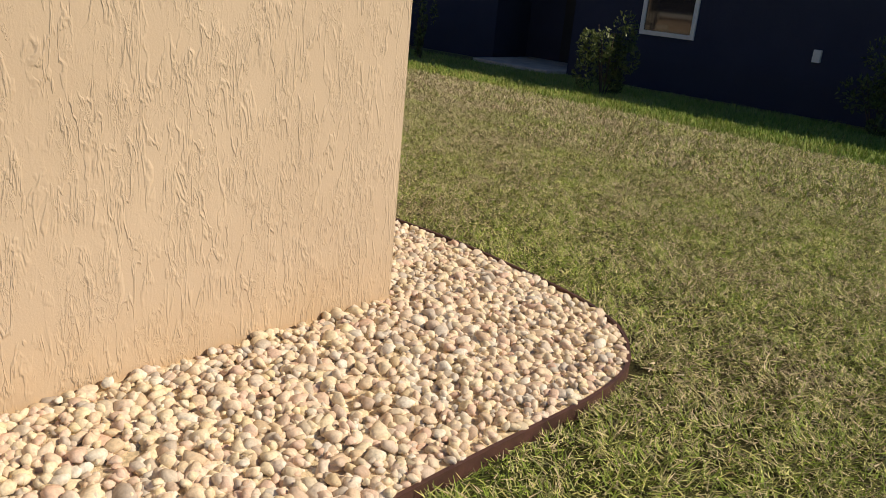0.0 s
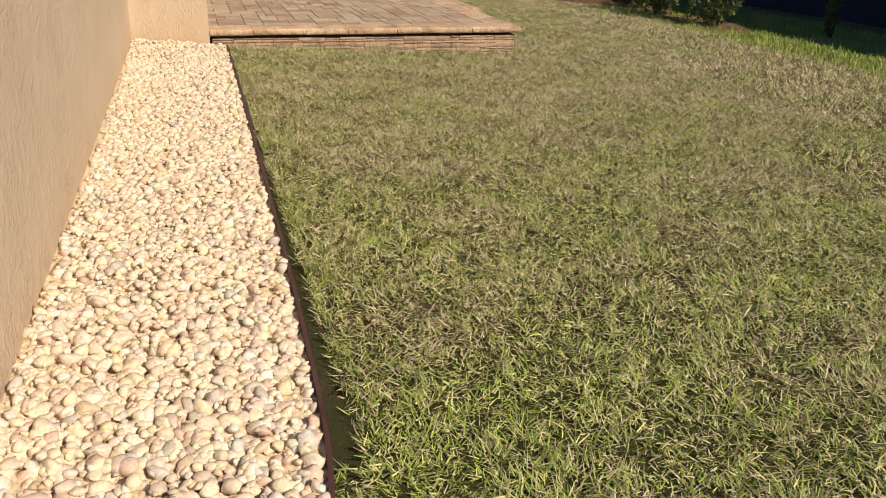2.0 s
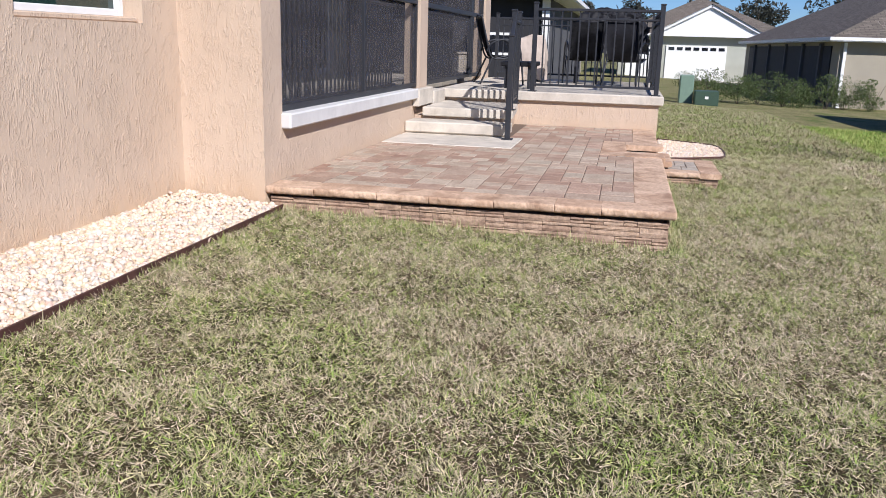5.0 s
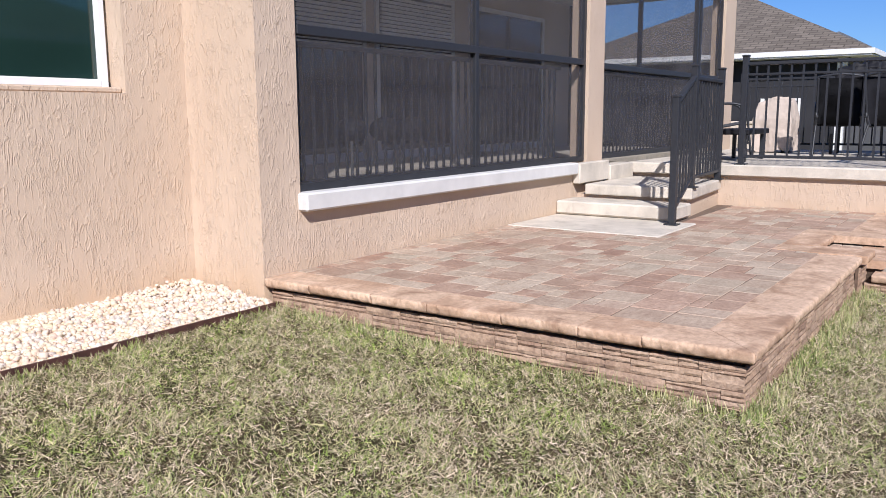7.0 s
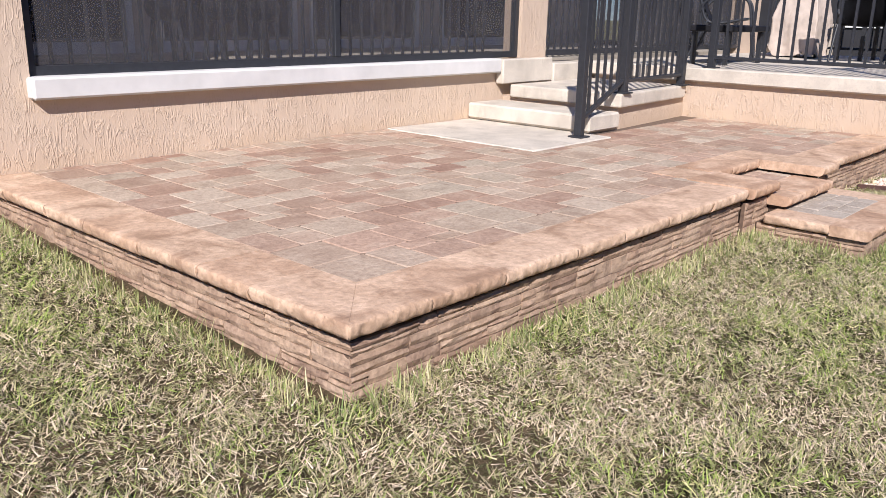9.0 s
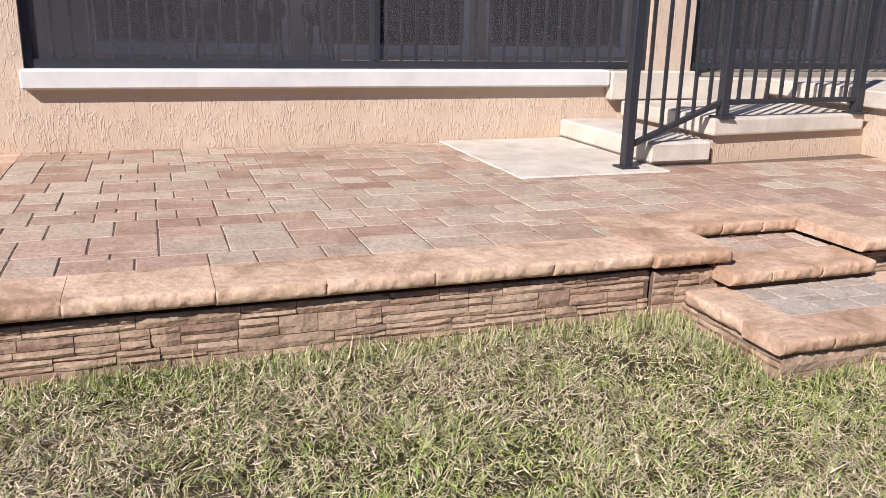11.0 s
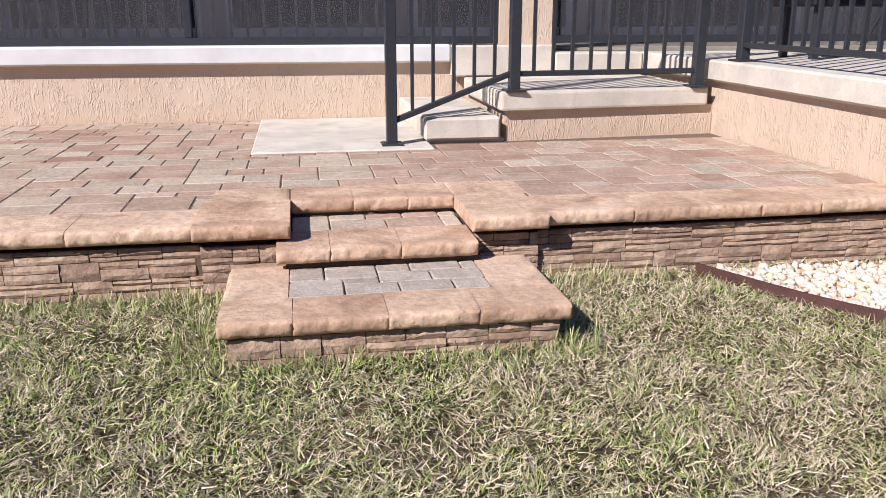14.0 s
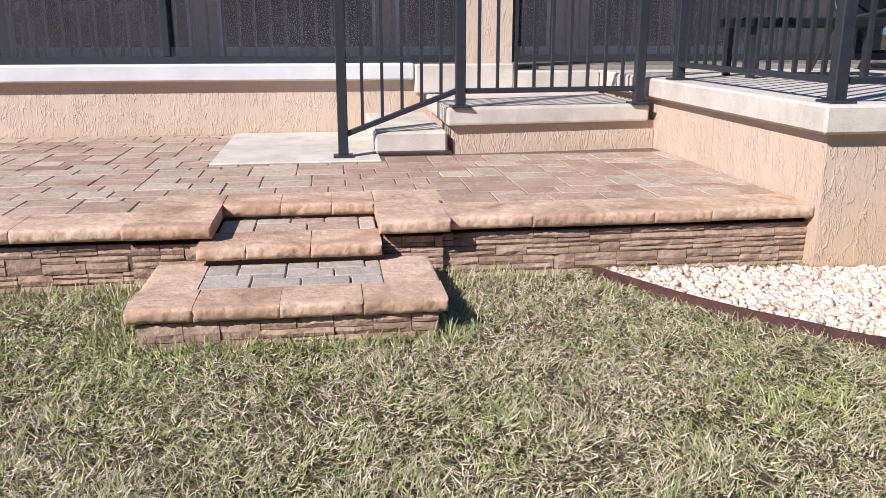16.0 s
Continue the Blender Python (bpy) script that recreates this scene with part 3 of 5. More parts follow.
# ---- patio ----
def coping_unit(p0, p1, out, width, zt, thick, seed, m0=0.0, m1=0.0, parent=None):
    """One coping stone along p0-p1 with a rock-faced outer edge; m0, m1: mitre at its ends."""
    p0, p1, out = Vector((*p0, 0)), Vector((*p1, 0)), Vector((*out, 0))
    along = (p1 - p0).normalized()
    p0, p1 = p0 + along * 0.0008, p1 - along * 0.0008
    zb = zt - thick
    prof = [(-width, zb), (-width, zt), (-0.03, zt), (-0.016, zt - 0.0006), (-0.006, zt - 0.003), (-0.001, zt - 0.009), (0.001, zt - 0.020), (0.0, zt - thick * 0.62), (-0.004, zt - thick * 0.82), (-0.013, zb + 0.003), (-0.03, zb)]
    n = max(8, int((p1 - p0).length / 0.010))
    bm = bmesh.new()
    rings, off = [], Vector((seed * 3.7, seed * 1.3, 0))
    for i in range(n + 1):
        t = i / n
        ring = []
        for k, (o, z) in enumerate(prof):
            dep = -o
            s0, s1 = p0 + along * (m0 * dep), p1 - along * (m1 * dep)
            v = s0.lerp(s1, t) + out * o + Vector((0, 0, z))
            if k >= 3:
                q = v + off
                rough = 0.2 * noise.noise(q * 16) + 0.5 * noise.noise(q * 42) + 0.5 * noise.noise(q * 90)
                chip = max(0.0, noise.noise(q * 24 + Vector((5, 0, 0))) - 0.12)
                g = (0.15, 0.45, 0.85, 1.0, 1.0, 1.0, 0.9, 0.6)[k - 3]
                v += out * g * (0.0095 * rough - 0.012 * chip) + Vector((0, 0, -g * 0.003 * abs(rough) if k < 7 else 0.003 * rough))
            elif k >= 1:
                v.z += 0.0018 * noise.noise((v + off) * 9)
            ring.append(bm.verts.new(v))
        rings.append(ring)
    m = len(prof)
    for a, b in zip(rings, rings[1:]):
        for k in range(m):
            bm.faces.new((a[k], a[(k + 1) % m], b[(k + 1) % m], b[k])).smooth = 5 <= k < 9
    bm.faces.new(rings[0][::-1])
    bm.faces.new(rings[-1])
    bmesh.ops.recalc_face_normals(bm, faces=bm.faces)
    return part("coping_stone", bm, COPING, parent)


def coping_run(p0, p1, out, width, zt, thick, seed, parent, unit=0.38, m0=0.0, m1=0.0):
    rng = random.Random(seed)
    a, b = Vector(p0), Vector(p1)
    L = (b - a).length
    n = max(1, round(L / unit))
    cuts = [0.0] + [(i + rng.uniform(-0.22, 0.22)) / n for i in range(1, n)] + [1.0]
    for i in range(n):
        coping_unit(a.lerp(b, cuts[i]), a.lerp(b, cuts[i + 1]), out, width, zt + rng.uniform(-0.002, 0.002), thick, seed * 50 + i,
                    m0 if i == 0 else 0.0, m1 if i == n - 1 else 0.0, parent)


def ledge_stone(a, along, o, s0, s1, h0, h1, pr, rng, parent):
    """One split-faced stone: a broken front of three rows, sides running back into the wall."""
    bm = bmesh.new()
    g = 0.0015
    nseg = max(2, int((s1 - s0) / 0.05))
    cols = []
    for i in range(nseg + 1):
        q = s0 + g + (s1 - s0 - 2 * g) * i / nseg
        e = 0.004 if i in (0, nseg) else 0.0
        rows = ((h0 + g, 0.0045), ((h0 * 0.55 + h1 * 0.45), 0.0), (h1 - g, 0.0035))
        cols.append([bm.verts.new(a + along * q + o * (pr - e - back + rng.uniform(-0.0028, 0.0024)) + Vector((0, 0, z + rng.uniform(-0.001, 0.001)))) for z, back in rows])
    bv = [bm.verts.new(a + along * q + o * -0.010 + Vector((0, 0, w))) for q, w in ((s0 + g, h0 + g), (s1 - g, h0 + g), (s1 - g, h1 - g), (s0 + g, h1 - g))]
    for c, d in zip(cols, cols[1:]):
        bm.faces.new((c[0], d[0], d[1], c[1]))
        bm.faces.new((c[1], d[1], d[2], c[2]))
    bm.faces.new([c[2] for c in cols] + [bv[2], bv[3]])
    bm.faces.new([c[0] for c in cols[::-1]] + [bv[0], bv[1]])
    bm.faces.new((cols[0][0], cols[0][1], cols[0][2], bv[3], bv[0]))
    bm.faces.new((cols[-1][2], cols[-1][1], cols[-1][0], bv[1], bv[2]))
    bmesh.ops.recalc_face_normals(bm, faces=bm.faces)
    return part("ledge_stone", bm, VENEER, parent)


def veneer_run(p0, p1, out, z0, z1, seed, parent):
    """Stacked ledge stones on a wall face: blocks of one to three thin courses, uneven in depth."""
    rng = random.Random(seed)
    a, b, o = Vector((*p0, 0)), Vector((*p1, 0)), Vector((*out, 0))
    L, along = (b - a).length, (b - a).normalized()
    # mortar bed close behind the stones, so that the joints stay shallow
    bm = bmesh.new()
    c0, c1 = a + along * 0.002 + o * -0.003, b - along * 0.002 + o * -0.003
    q = [bm.verts.new(p + Vector((0, 0, z))) for p, z in ((c0, z0), (c1, z0), (c1, z1 - 0.002), (c0, z1 - 0.002))]
    q += [bm.verts.new(v.co - o * 0.028) for v in q]
    for f in ((0, 1, 2, 3), (7, 6, 5, 4), (0, 4, 5, 1), (1, 5, 6, 2), (2, 6, 7, 3), (3, 7, 4, 0)):
        bm.faces.new([q[k] for k in f])
    part("mortar", bm, GROUT, parent)
    z = z1
    while z > z0 + 0.015:
        ch = min(rng.choice((0.046, 0.056, 0.066)), z - z0)
        s = -rng.uniform(0, 0.15)
        while s < L:
            ln = rng.choice((0.09, 0.13, 0.18, 0.24, 0.32))
            s0, s1 = max(0, s), min(L, s + ln)
            s += ln
            if s1 - s0 < 0.025:
                continue
            k = rng.random()
            cuts = (0.0, 1.0) if k < 0.25 or ch < 0.03 else (0.0, rng.uniform(0.35, 0.65), 1.0)
            for c0, c1 in zip(cuts, cuts[1:]):
                pr = rng.uniform(0.004, 0.011)
                h0, h1 = z - ch + ch * c0, z - ch + ch * c1
                if s1 - s0 > 0.2 and rng.random() < 0.4:
                    m = s0 + (s1 - s0) * rng.uniform(0.35, 0.65)
                    ledge_stone(a, along, o, s0, m, h0, h1, pr, rng, parent)
                    ledge_stone(a, along, o, m, s1, h0, h1, rng.uniform(0.004, 0.011), rng, parent)
                else:
                    ledge_stone(a, along, o, s0, s1, h0, h1, pr, rng, parent)
        z -= ch


_paver_meshes = {}


def paver_shape(bm, cx, cy, zt, w, d, rng):
    """One tumbled paver: soft uneven corners, worn upper edges."""
    hw, hd, c = w / 2 - 0.0022, d / 2 - 0.0022, 0.009
    ring = []
    for sx, sy, first in ((-1, -1, 0), (1, -1, 1), (1, 1, 0), (-1, 1, 1)):
        cut = [(sx * hw, sy * (hd - c * rng.uniform(0.5, 1.3))), (sx * (hw - c * rng.uniform(0.5, 1.3)), sy * hd)]
        ring += cut[::-1] if first else cut
    ring = [(x + rng.uniform(-0.0012, 0.0012), y + rng.uniform(-0.0012, 0.0012)) for x, y in ring]
    rows = []
    for inset, z in ((0.0, -0.05), (0.0, -0.0035), (0.0038, 0.0)):
        rows.append([bm.verts.new((cx + x * (1 - inset / hw), cy + y * (1 - inset / hd), zt + z)) for x, y in ring])
    n = len(ring)
    for a, b in zip(rows, rows[1:]):
        for k in range(n):
            bm.faces.new((a[k], a[(k + 1) % n], b[(k + 1) % n], b[k]))
    bm.faces.new(rows[-1])
    return bm


def paver_mesh(w, d, material, variant):
    key = (round(w, 3), round(d, 3), material.name, variant)
    if key not in _paver_meshes:
        bm = paver_shape(bmesh.new(), 0, 0, 0, w, d, random.Random(variant * 31 + int(w * 1000) + int(d * 7000)))
        me = bpy.data.meshes.new("paver")
        bm.to_mesh(me)
        bm.free()
        me.materials.append(material)
        _paver_meshes[key] = me
    return _paver_meshes[key]


def lay_pavers(x0, y0, x1, y1, cell, z, parent, material, seed, holes=(), limit=300):
    """Pavers of several sizes, laid without gaps over a rectangle but for its holes."""
    rng = random.Random(seed)
    nx, ny = int(round((x1 - x0) / cell)), int(round((y1 - y0) / cell))
    cx, cy = (x1 - x0) / nx, (y1 - y0) / ny
    used = np.zeros((nx, ny), bool)
    for hx0, hx1, hy0, hy1 in holes:
        i0, i1 = int(round((hx0 - x0) / cx)), int(round((hx1 - x0) / cx))
        j0, j1 = int(round((hy0 - y0) / cy)), int(round((hy1 - y0) / cy))
        used[max(0, i0):max(0, i1), max(0, j0):max(0, j1)] = True
    made = []
    for i in range(nx):
        for j in range(ny):
            if used[i, j]:
                continue
            sizes = [(3, 2), (2, 3), (3, 3), (2, 2), (3, 2), (3, 3)]
            rng.shuffle(sizes)
            for a, b in sizes + [(2, 1), (1, 2), (1, 3), (3, 1), (1, 1)]:
                if i + a <= nx and j + b <= ny and not used[i:i + a, j:j + b].any():
                    used[i:i + a, j:j + b] = True
                    made.append((x0 + (i + a / 2) * cx, y0 + (j + b / 2) * cy, a * cx, b * cy))
                    break
    made.sort(key=lambda p: p[1])
    rest = bmesh.new()
    for k, (px, py, w, d) in enumerate(made):
        m = pose(px, py, z + rng.uniform(-0.002, 0.001), rng.uniform(-0.2, 0.2), rng.uniform(-0.2, 0.2), rng.choice((0, 180)))
        if k < limit:
            shared("paver", paver_mesh(w, d, material, k % 5), m, parent)
        else:
            paver_shape(rest, px, py, z, w, d, rng)
    if len(rest.verts):
        tagged(part("pavers", rest, PAVER_REST, parent), kind="stuff")
    else:
        rest.free()


FRONT = -2.85
PX1 = DX - 0.003
NX0, NX1 = 3.08, 3.72              # the notch for the steps
patio = tagged(new("patio"), "raised patio of tan and grey pavers with rock-faced coping", "patio", kind="structure")
patio.matrix_basis = pose(0, 0, 0)
bm = bmesh.new()
box(bm, 0.08, NX0 - 0.03, FRONT + 0.29, FRONT + 0.36, -0.2, PATIO_Z - 0.0045)
box(bm, NX1 + 0.03, PX1, FRONT + 0.29, FRONT + 0.36, -0.2, PATIO_Z - 0.0045)
box(bm, 0.08, PX1, FRONT + 0.362, -0.003, -0.2, PATIO_Z - 0.0045)
part("bed", bm, JOINT, patio, "sandy joint bed below the pavers")
bm = bmesh.new()
box(bm, 0.075, NX0 - 0.03, FRONT + 0.075, FRONT + 0.288, -0.3, PATIO_Z - 0.062)
box(bm, NX1 + 0.03, PX1, FRONT + 0.075, FRONT + 0.288, -0.3, PATIO_Z - 0.062)
box(bm, 0.075, 0.079, FRONT + 0.29, -0.004, -0.3, PATIO_Z - 0.062)
part("core", bm, MORTAR, patio, "dark core behind the stone facing")
CW, CT = 0.27, 0.058
coping_run((0.0, -0.002), (0.0, FRONT), (-1, 0), CW, PATIO_Z, CT, 3, patio, m1=1.0)
coping_run((0.0, FRONT), (2.75, FRONT), (0, -1), CW, PATIO_Z, CT, 4, patio, m0=1.0)
coping_run((2.75, FRONT - 0.035), (NX0, FRONT - 0.035), (0, -1), 0.385, PATIO_Z + 0.004, CT, 5, patio, unit=0.4)
coping_run((NX0, FRONT + 0.34), (NX1, FRONT + 0.34), (0, -1), 0.25, PATIO_Z + 0.002, CT, 6, patio, unit=0.24)
coping_run((NX1, FRONT - 0.05), (4.0, FRONT - 0.05), (0, -1), 0.40, PATIO_Z + 0.004, CT, 7, patio, unit=0.4)
coping_run((4.0, FRONT), (PX1, FRONT), (0, -1), CW, PATIO_Z, CT, 8, patio)
coping_unit((NX0, FRONT + 0.352), (NX0, FRONT + 0.59), (1, 0), 0.30, PATIO_Z + 0.002, CT, 91, parent=patio)
coping_unit((NX1, FRONT + 0.59), (NX1, FRONT + 0.352), (-1, 0), 0.30, PATIO_Z + 0.002, CT, 92, parent=patio)
veneer_run((0.045, -0.02), (0.045, FRONT + 0.045), (-1, 0), -0.06, PATIO_Z - CT - 0.020, 21, patio)
VZ = PATIO_Z - CT - 0.020
veneer_run((0.045, FRONT + 0.045), (2.77, FRONT + 0.045), (0, -1), -0.07, VZ, 22, patio)
veneer_run((2.77, FRONT + 0.012), (NX0 - 0.015, FRONT + 0.012), (0, -1), -0.07, VZ, 27, patio)
veneer_run((NX1 + 0.015, FRONT + 0.022), (3.98, FRONT + 0.022), (0, -1), -0.07, VZ, 28, patio)
veneer_run((3.98, FRONT + 0.045), (PX1, FRONT + 0.045), (0, -1), -0.07, VZ, 23, patio)
part("core", block(2.79, NX0 - 0.02, FRONT + 0.044, FRONT + 0.3, -0.2, PATIO_Z - 0.062), MORTAR, patio)
part("core", block(NX1 + 0.02, 3.97, FRONT + 0.054, FRONT + 0.3, -0.2, PATIO_Z - 0.062), MORTAR, patio)

step_mid = empty("patio_step", 3.3, -2.75, 0.09, "middle patio step with tan coping and pavers", "step", "patio steps")
MZ, BZ = 0.165, 0.088
part("core", block(NX0 - 0.02, NX1 + 0.02, FRONT - 0.08, FRONT + 0.35, -0.1, MZ - 0.06), MORTAR, step_mid)
part("bed", block(NX0 + 0.01, NX1 - 0.01, FRONT + 0.12, FRONT + 0.35, MZ - 0.06, MZ - 0.012), JOINT, step_mid)
coping_run((NX0 - 0.05, FRONT - 0.115), (NX1 + 0.005, FRONT - 0.115), (0, -1), 0.24, MZ, 0.056, 31, step_mid, unit=0.25)
lay_pavers(NX0, FRONT + 0.127, NX1, FRONT + 0.35, 0.075, MZ, step_mid, PAVER, 5)
step_low = empty("patio_step", 3.32, -3.15, -0.05, "low patio step with tan coping and grey pavers", "step", "patio steps")
SX0, SX1, SY = 2.87, 3.915, -3.43
part("core", block(SX0 + 0.04, SX1 - 0.04, SY + 0.04, FRONT + 0.02, -0.25, BZ - 0.058), MORTAR, step_low)
part("bed", block(SX0 + 0.19, SX1 - 0.19, SY + 0.19, FRONT + 0.02, BZ - 0.058, BZ - 0.012), JOINT, step_low)
coping_run((SX0, SY), (SX1, SY), (0, -1), 0.20, BZ, 0.055, 32, step_low, unit=0.27)
coping_run((SX0, FRONT - 0.045), (SX0, SY + 0.20), (-1, 0), 0.20, BZ, 0.055, 33, step_low, unit=0.45)
coping_run((SX1, SY + 0.20), (SX1, FRONT - 0.045), (1, 0), 0.20, BZ, 0.055, 34, step_low, unit=0.45)
lay_pavers(SX0 + 0.2, SY + 0.2, SX1 - 0.2, FRONT - 0.0, 0.058, BZ, step_low, PAVER_GREY, 8)
veneer_run((SX0 + 0.03, SY + 0.03), (SX1 - 0.03, SY + 0.03), (0, -1), -0.10, BZ - 0.058, 24, step_low)
veneer_run((SX0 + 0.03, FRONT), (SX0 + 0.03, SY + 0.03), (-1, 0), -0.10, BZ - 0.058, 25, step_low)
veneer_run((SX1 - 0.03, SY + 0.03), (SX1 - 0.03, FRONT), (1, 0), -0.10, BZ - 0.058, 26, step_low)
lay_pavers(CW, FRONT + CW, PX1, -0.003, 0.0815, PATIO_Z, patio, PAVER, 11,
           holes=((2.87, 3.83, -1.37, 0.1), (3.77, 5.7, -1.20, 0.1), (NX0 - 0.30, NX1 + 0.30, -3.0, FRONT + 0.59)), limit=290)

# ---- shrubs and trees ----
def leaf_cloud(name, centre, radii, count, size, material, parent, seed, blobs=9, upright=0.3):
    """A crown of many small folded leaves on an uneven set of clumps."""
    rng = np.random.RandomState(seed)
    c, rad = np.array(centre), np.array(radii)
    bc = rng.normal(0, 0.45, (blobs, 3)) * rad + c
    bc[:, 2] = np.maximum(bc[:, 2], c[2] - rad[2] * 0.75)
    br = rng.uniform(0.28, 0.55, blobs)
    k = rng.randint(0, blobs, count)
    d = rng.normal(0, 1, (count, 3))
    d /= np.linalg.norm(d, axis=1)[:, None]
    p = bc[k] + d * (br[k] * rng.uniform(0.55, 1.08, count) ** 0.6)[:, None] * rad
    ax = d * 0.7 + rng.normal(0, 0.6, (count, 3)) + np.array([0, 0, upright])
    ax /= np.linalg.norm(ax, axis=1)[:, None]
    sd = np.cross(ax, rng.normal(0, 1, (count, 3)))
    sd /= np.linalg.norm(sd, axis=1)[:, None]
    s = size * rng.uniform(0.6, 1.35, count)
    L, W = ax * s[:, None], sd * (s * 0.42)[:, None]
    v = np.stack([p - L * 0.5, p + W * 0.5, p + L * 0.5, p - W * 0.5], 1).reshape(-1, 3)
    v[:, 2] = np.maximum(v[:, 2], c[2] - rad[2] * 1.15)
    ob = new(name, fast_mesh(name, v, np.arange(count * 4), 4, material))
    ob.parent = parent
    ob.matrix_parent_inverse = undo(parent)
    return ob


def shrub(x, y, h, w, seed, flower=False, leaves=2600):
    z = float(ground_z(x, y))
    s = empty("shrub", x, y, z - 0.01, "dense green shrub with red flowers on its top" if flower else "dense dark green shrub in a mulch bed", "shrub", "garden shrubs")
    bm = bmesh.new()
    rng = random.Random(seed)
    for i in range(6):
        a = rng.uniform(0, 6.28)
        tube(bm, (x + 0.03 * math.cos(a), y + 0.03 * math.sin(a), z - 0.03), (x + w * 0.3 * math.cos(a), y + w * 0.3 * math.sin(a), z + h * rng.uniform(0.5, 0.85)), 0.012, 0.005, 6)
    part("stem", bm, DARKBARK, s)
    leaf_cloud("crown", (x, y, z + h * 0.52), (w * 0.55, w * 0.55, h * 0.5), leaves, 0.062, LEAF, s, seed, 12)
    if flower:
        for i in range(4):
            bm = bmesh.new()
            bmesh.ops.create_icosphere(bm, subdivisions=1, radius=0.022, matrix=pose(x + rng.uniform(-0.12, 0.12), y + rng.uniform(-0.12, 0.12), z + h * rng.uniform(0.93, 1.05)) @ Matrix.Diagonal((1, 1, 1.7, 1)))
            part("blossom", bm, RED, s, "red blossom")
    return s


shrub(3.15, -7.1, 1.28, 0.80, 1, True, 3400)
shrub(4.35, -6.85, 1.18, 0.66, 2, True, 3000)
shrub(-1.7, -8.1, 1.22, 0.72, 3)
shrub(2.2, -8.3, 1.15, 0.32, 4, True, 700)
shrub(-5.1, -9.35, 0.95, 0.95, 5)
for i, (sx, sy) in enumerate(((5.7, -7.5), (6.3, -7.6), (6.9, -7.4), (7.5, -7.6), (8.1, -7.5), (8.8, -7.7))):
    shrub(sx, sy, 0.72, 0.85, 30 + i)

tx, ty = 6.35, -6.55
tz = float(ground_z(tx, ty))
tree = empty("ornamental_tree", tx, ty, tz, "bare pale multi-stemmed young tree in a mulch ring", "tree")
rng = random.Random(5)


def branch(bm, p, d, ln, r, depth):
    q = p + d * ln
    tube(bm, p, q, r, r * 0.68, 7 if depth > 2 else 5)
    if depth == 0:
        return
    for i in range(3 if depth > 1 else 2):
        nd = (d + Vector((rng.uniform(-0.55, 0.55), rng.uniform(-0.55, 0.55), rng.uniform(-0.05, 0.45)))).normalized()
        branch(bm, p.lerp(q, rng.uniform(0.75, 1.0)), nd, ln * rng.uniform(0.5, 0.75), r * 0.55, depth - 1)


for i in range(5):
    bm = bmesh.new()
    a = i * 1.27
    d = Vector((0.16 * math.cos(a), 0.16 * math.sin(a), 1)).normalized()
    branch(bm, Vector((tx + 0.05 * math.cos(a), ty + 0.05 * math.sin(a), tz - 0.03)), d, 0.95, 0.014, 4)
    part("stem", bm, BARK, tree)
bm = bmesh.new()
bmesh.ops.create_cone(bm, cap_ends=True, segments=26, radius1=0.62, radius2=0.42, depth=0.07, matrix=pose(tx, ty, tz + 0.02))
for v in bm.verts:
    v.co += Vector((noise.noise(v.co * 3), noise.noise(v.co * 3 + Vector((9, 0, 0))), 0)) * 0.12
tagged(link("mulch_ring", bm, MULCH), "ring of brown mulch round the young tree", "mulch", kind="stuff")
bm = bmesh.new()
gzb = float(ground_z(4.0, -7.2))
for i in range(8):
    bx = 2.9 + i * 0.55
    bmesh.ops.create_cone(bm, cap_ends=True, segments=14, radius1=0.45, radius2=0.3, depth=0.05, matrix=pose(bx, -7.1 - 0.5 * noise.noise(Vector((bx, 0, 0))), gzb + 0.0))
tagged(link("mulch_bed", bm, MULCH), "bed of brown mulch under the shrubs", "mulch", kind="stuff")


# ---- neighbouring houses ----
def neighbour(name, x0, x1, y0, y1, zg, eave, rise, wall, roofm, label, over=0.45):
    h = empty(name, (x0 + x1) / 2, (y0 + y1) / 2, zg, label, "house")
    part("wall", block(x0, x1, y0, y1, zg - 0.4, eave), wall, h)
    part("roof", hip_roof(bmesh.new(), x0 - over, x1 + over, y0 - over, y1 + over, eave + 0.14, rise), roofm, h, "shingle hip roof")
    part("soffit", block(x0 - over, x1 + over, y0 - over, y1 + over, eave + 0.002, eave + 0.03), TRIMWHITE, h)
    part("fascia", fascia(bmesh.new(), x0 - over - 0.03, x1 + over + 0.03, y0 - over - 0.03, y1 + over + 0.03, eave + 0.035, eave + 0.15), TRIMWHITE, h, "white fascia and gutter")
    return h


def opening(h, x0, x1, y0, y1, z0, z1, material=None, name="recess", label=""):
    return part(name, block(x0, x1, y0, y1, z0, z1), material or DARKROOM, h, label)


def house_window(h, axis, a0, a1, c, z0, z1, out, frame_m=None):
    """A window on a house's face: axis 'x' runs along x at y = c, 'y' along y at x = c; out: the side it faces."""
    f = 0.07

    def bx(p0, p1, q0, q1, d0, d1):
        lo, hi = sorted((c + out * d0, c + out * d1))
        return block(p0, p1, lo, hi, q0, q1) if axis == "x" else block(lo, hi, p0, p1, q0, q1)
    w = part("window", bx(a0 + f, a1 - f, z0 + f, z1 - f, 0.0, 0.012), GLASS_DARK, h, "dark glass")
    for b in ((a0, a0 + f, z0, z1), (a1 - f, a1, z0, z1), (a0 + f, a1 - f, z0, z0 + f), (a0 + f, a1 - f, z1 - f, z1)):
        part("frame", bx(*b, 0.0, 0.035), frame_m or TRIMWHITE, w, "white frame")


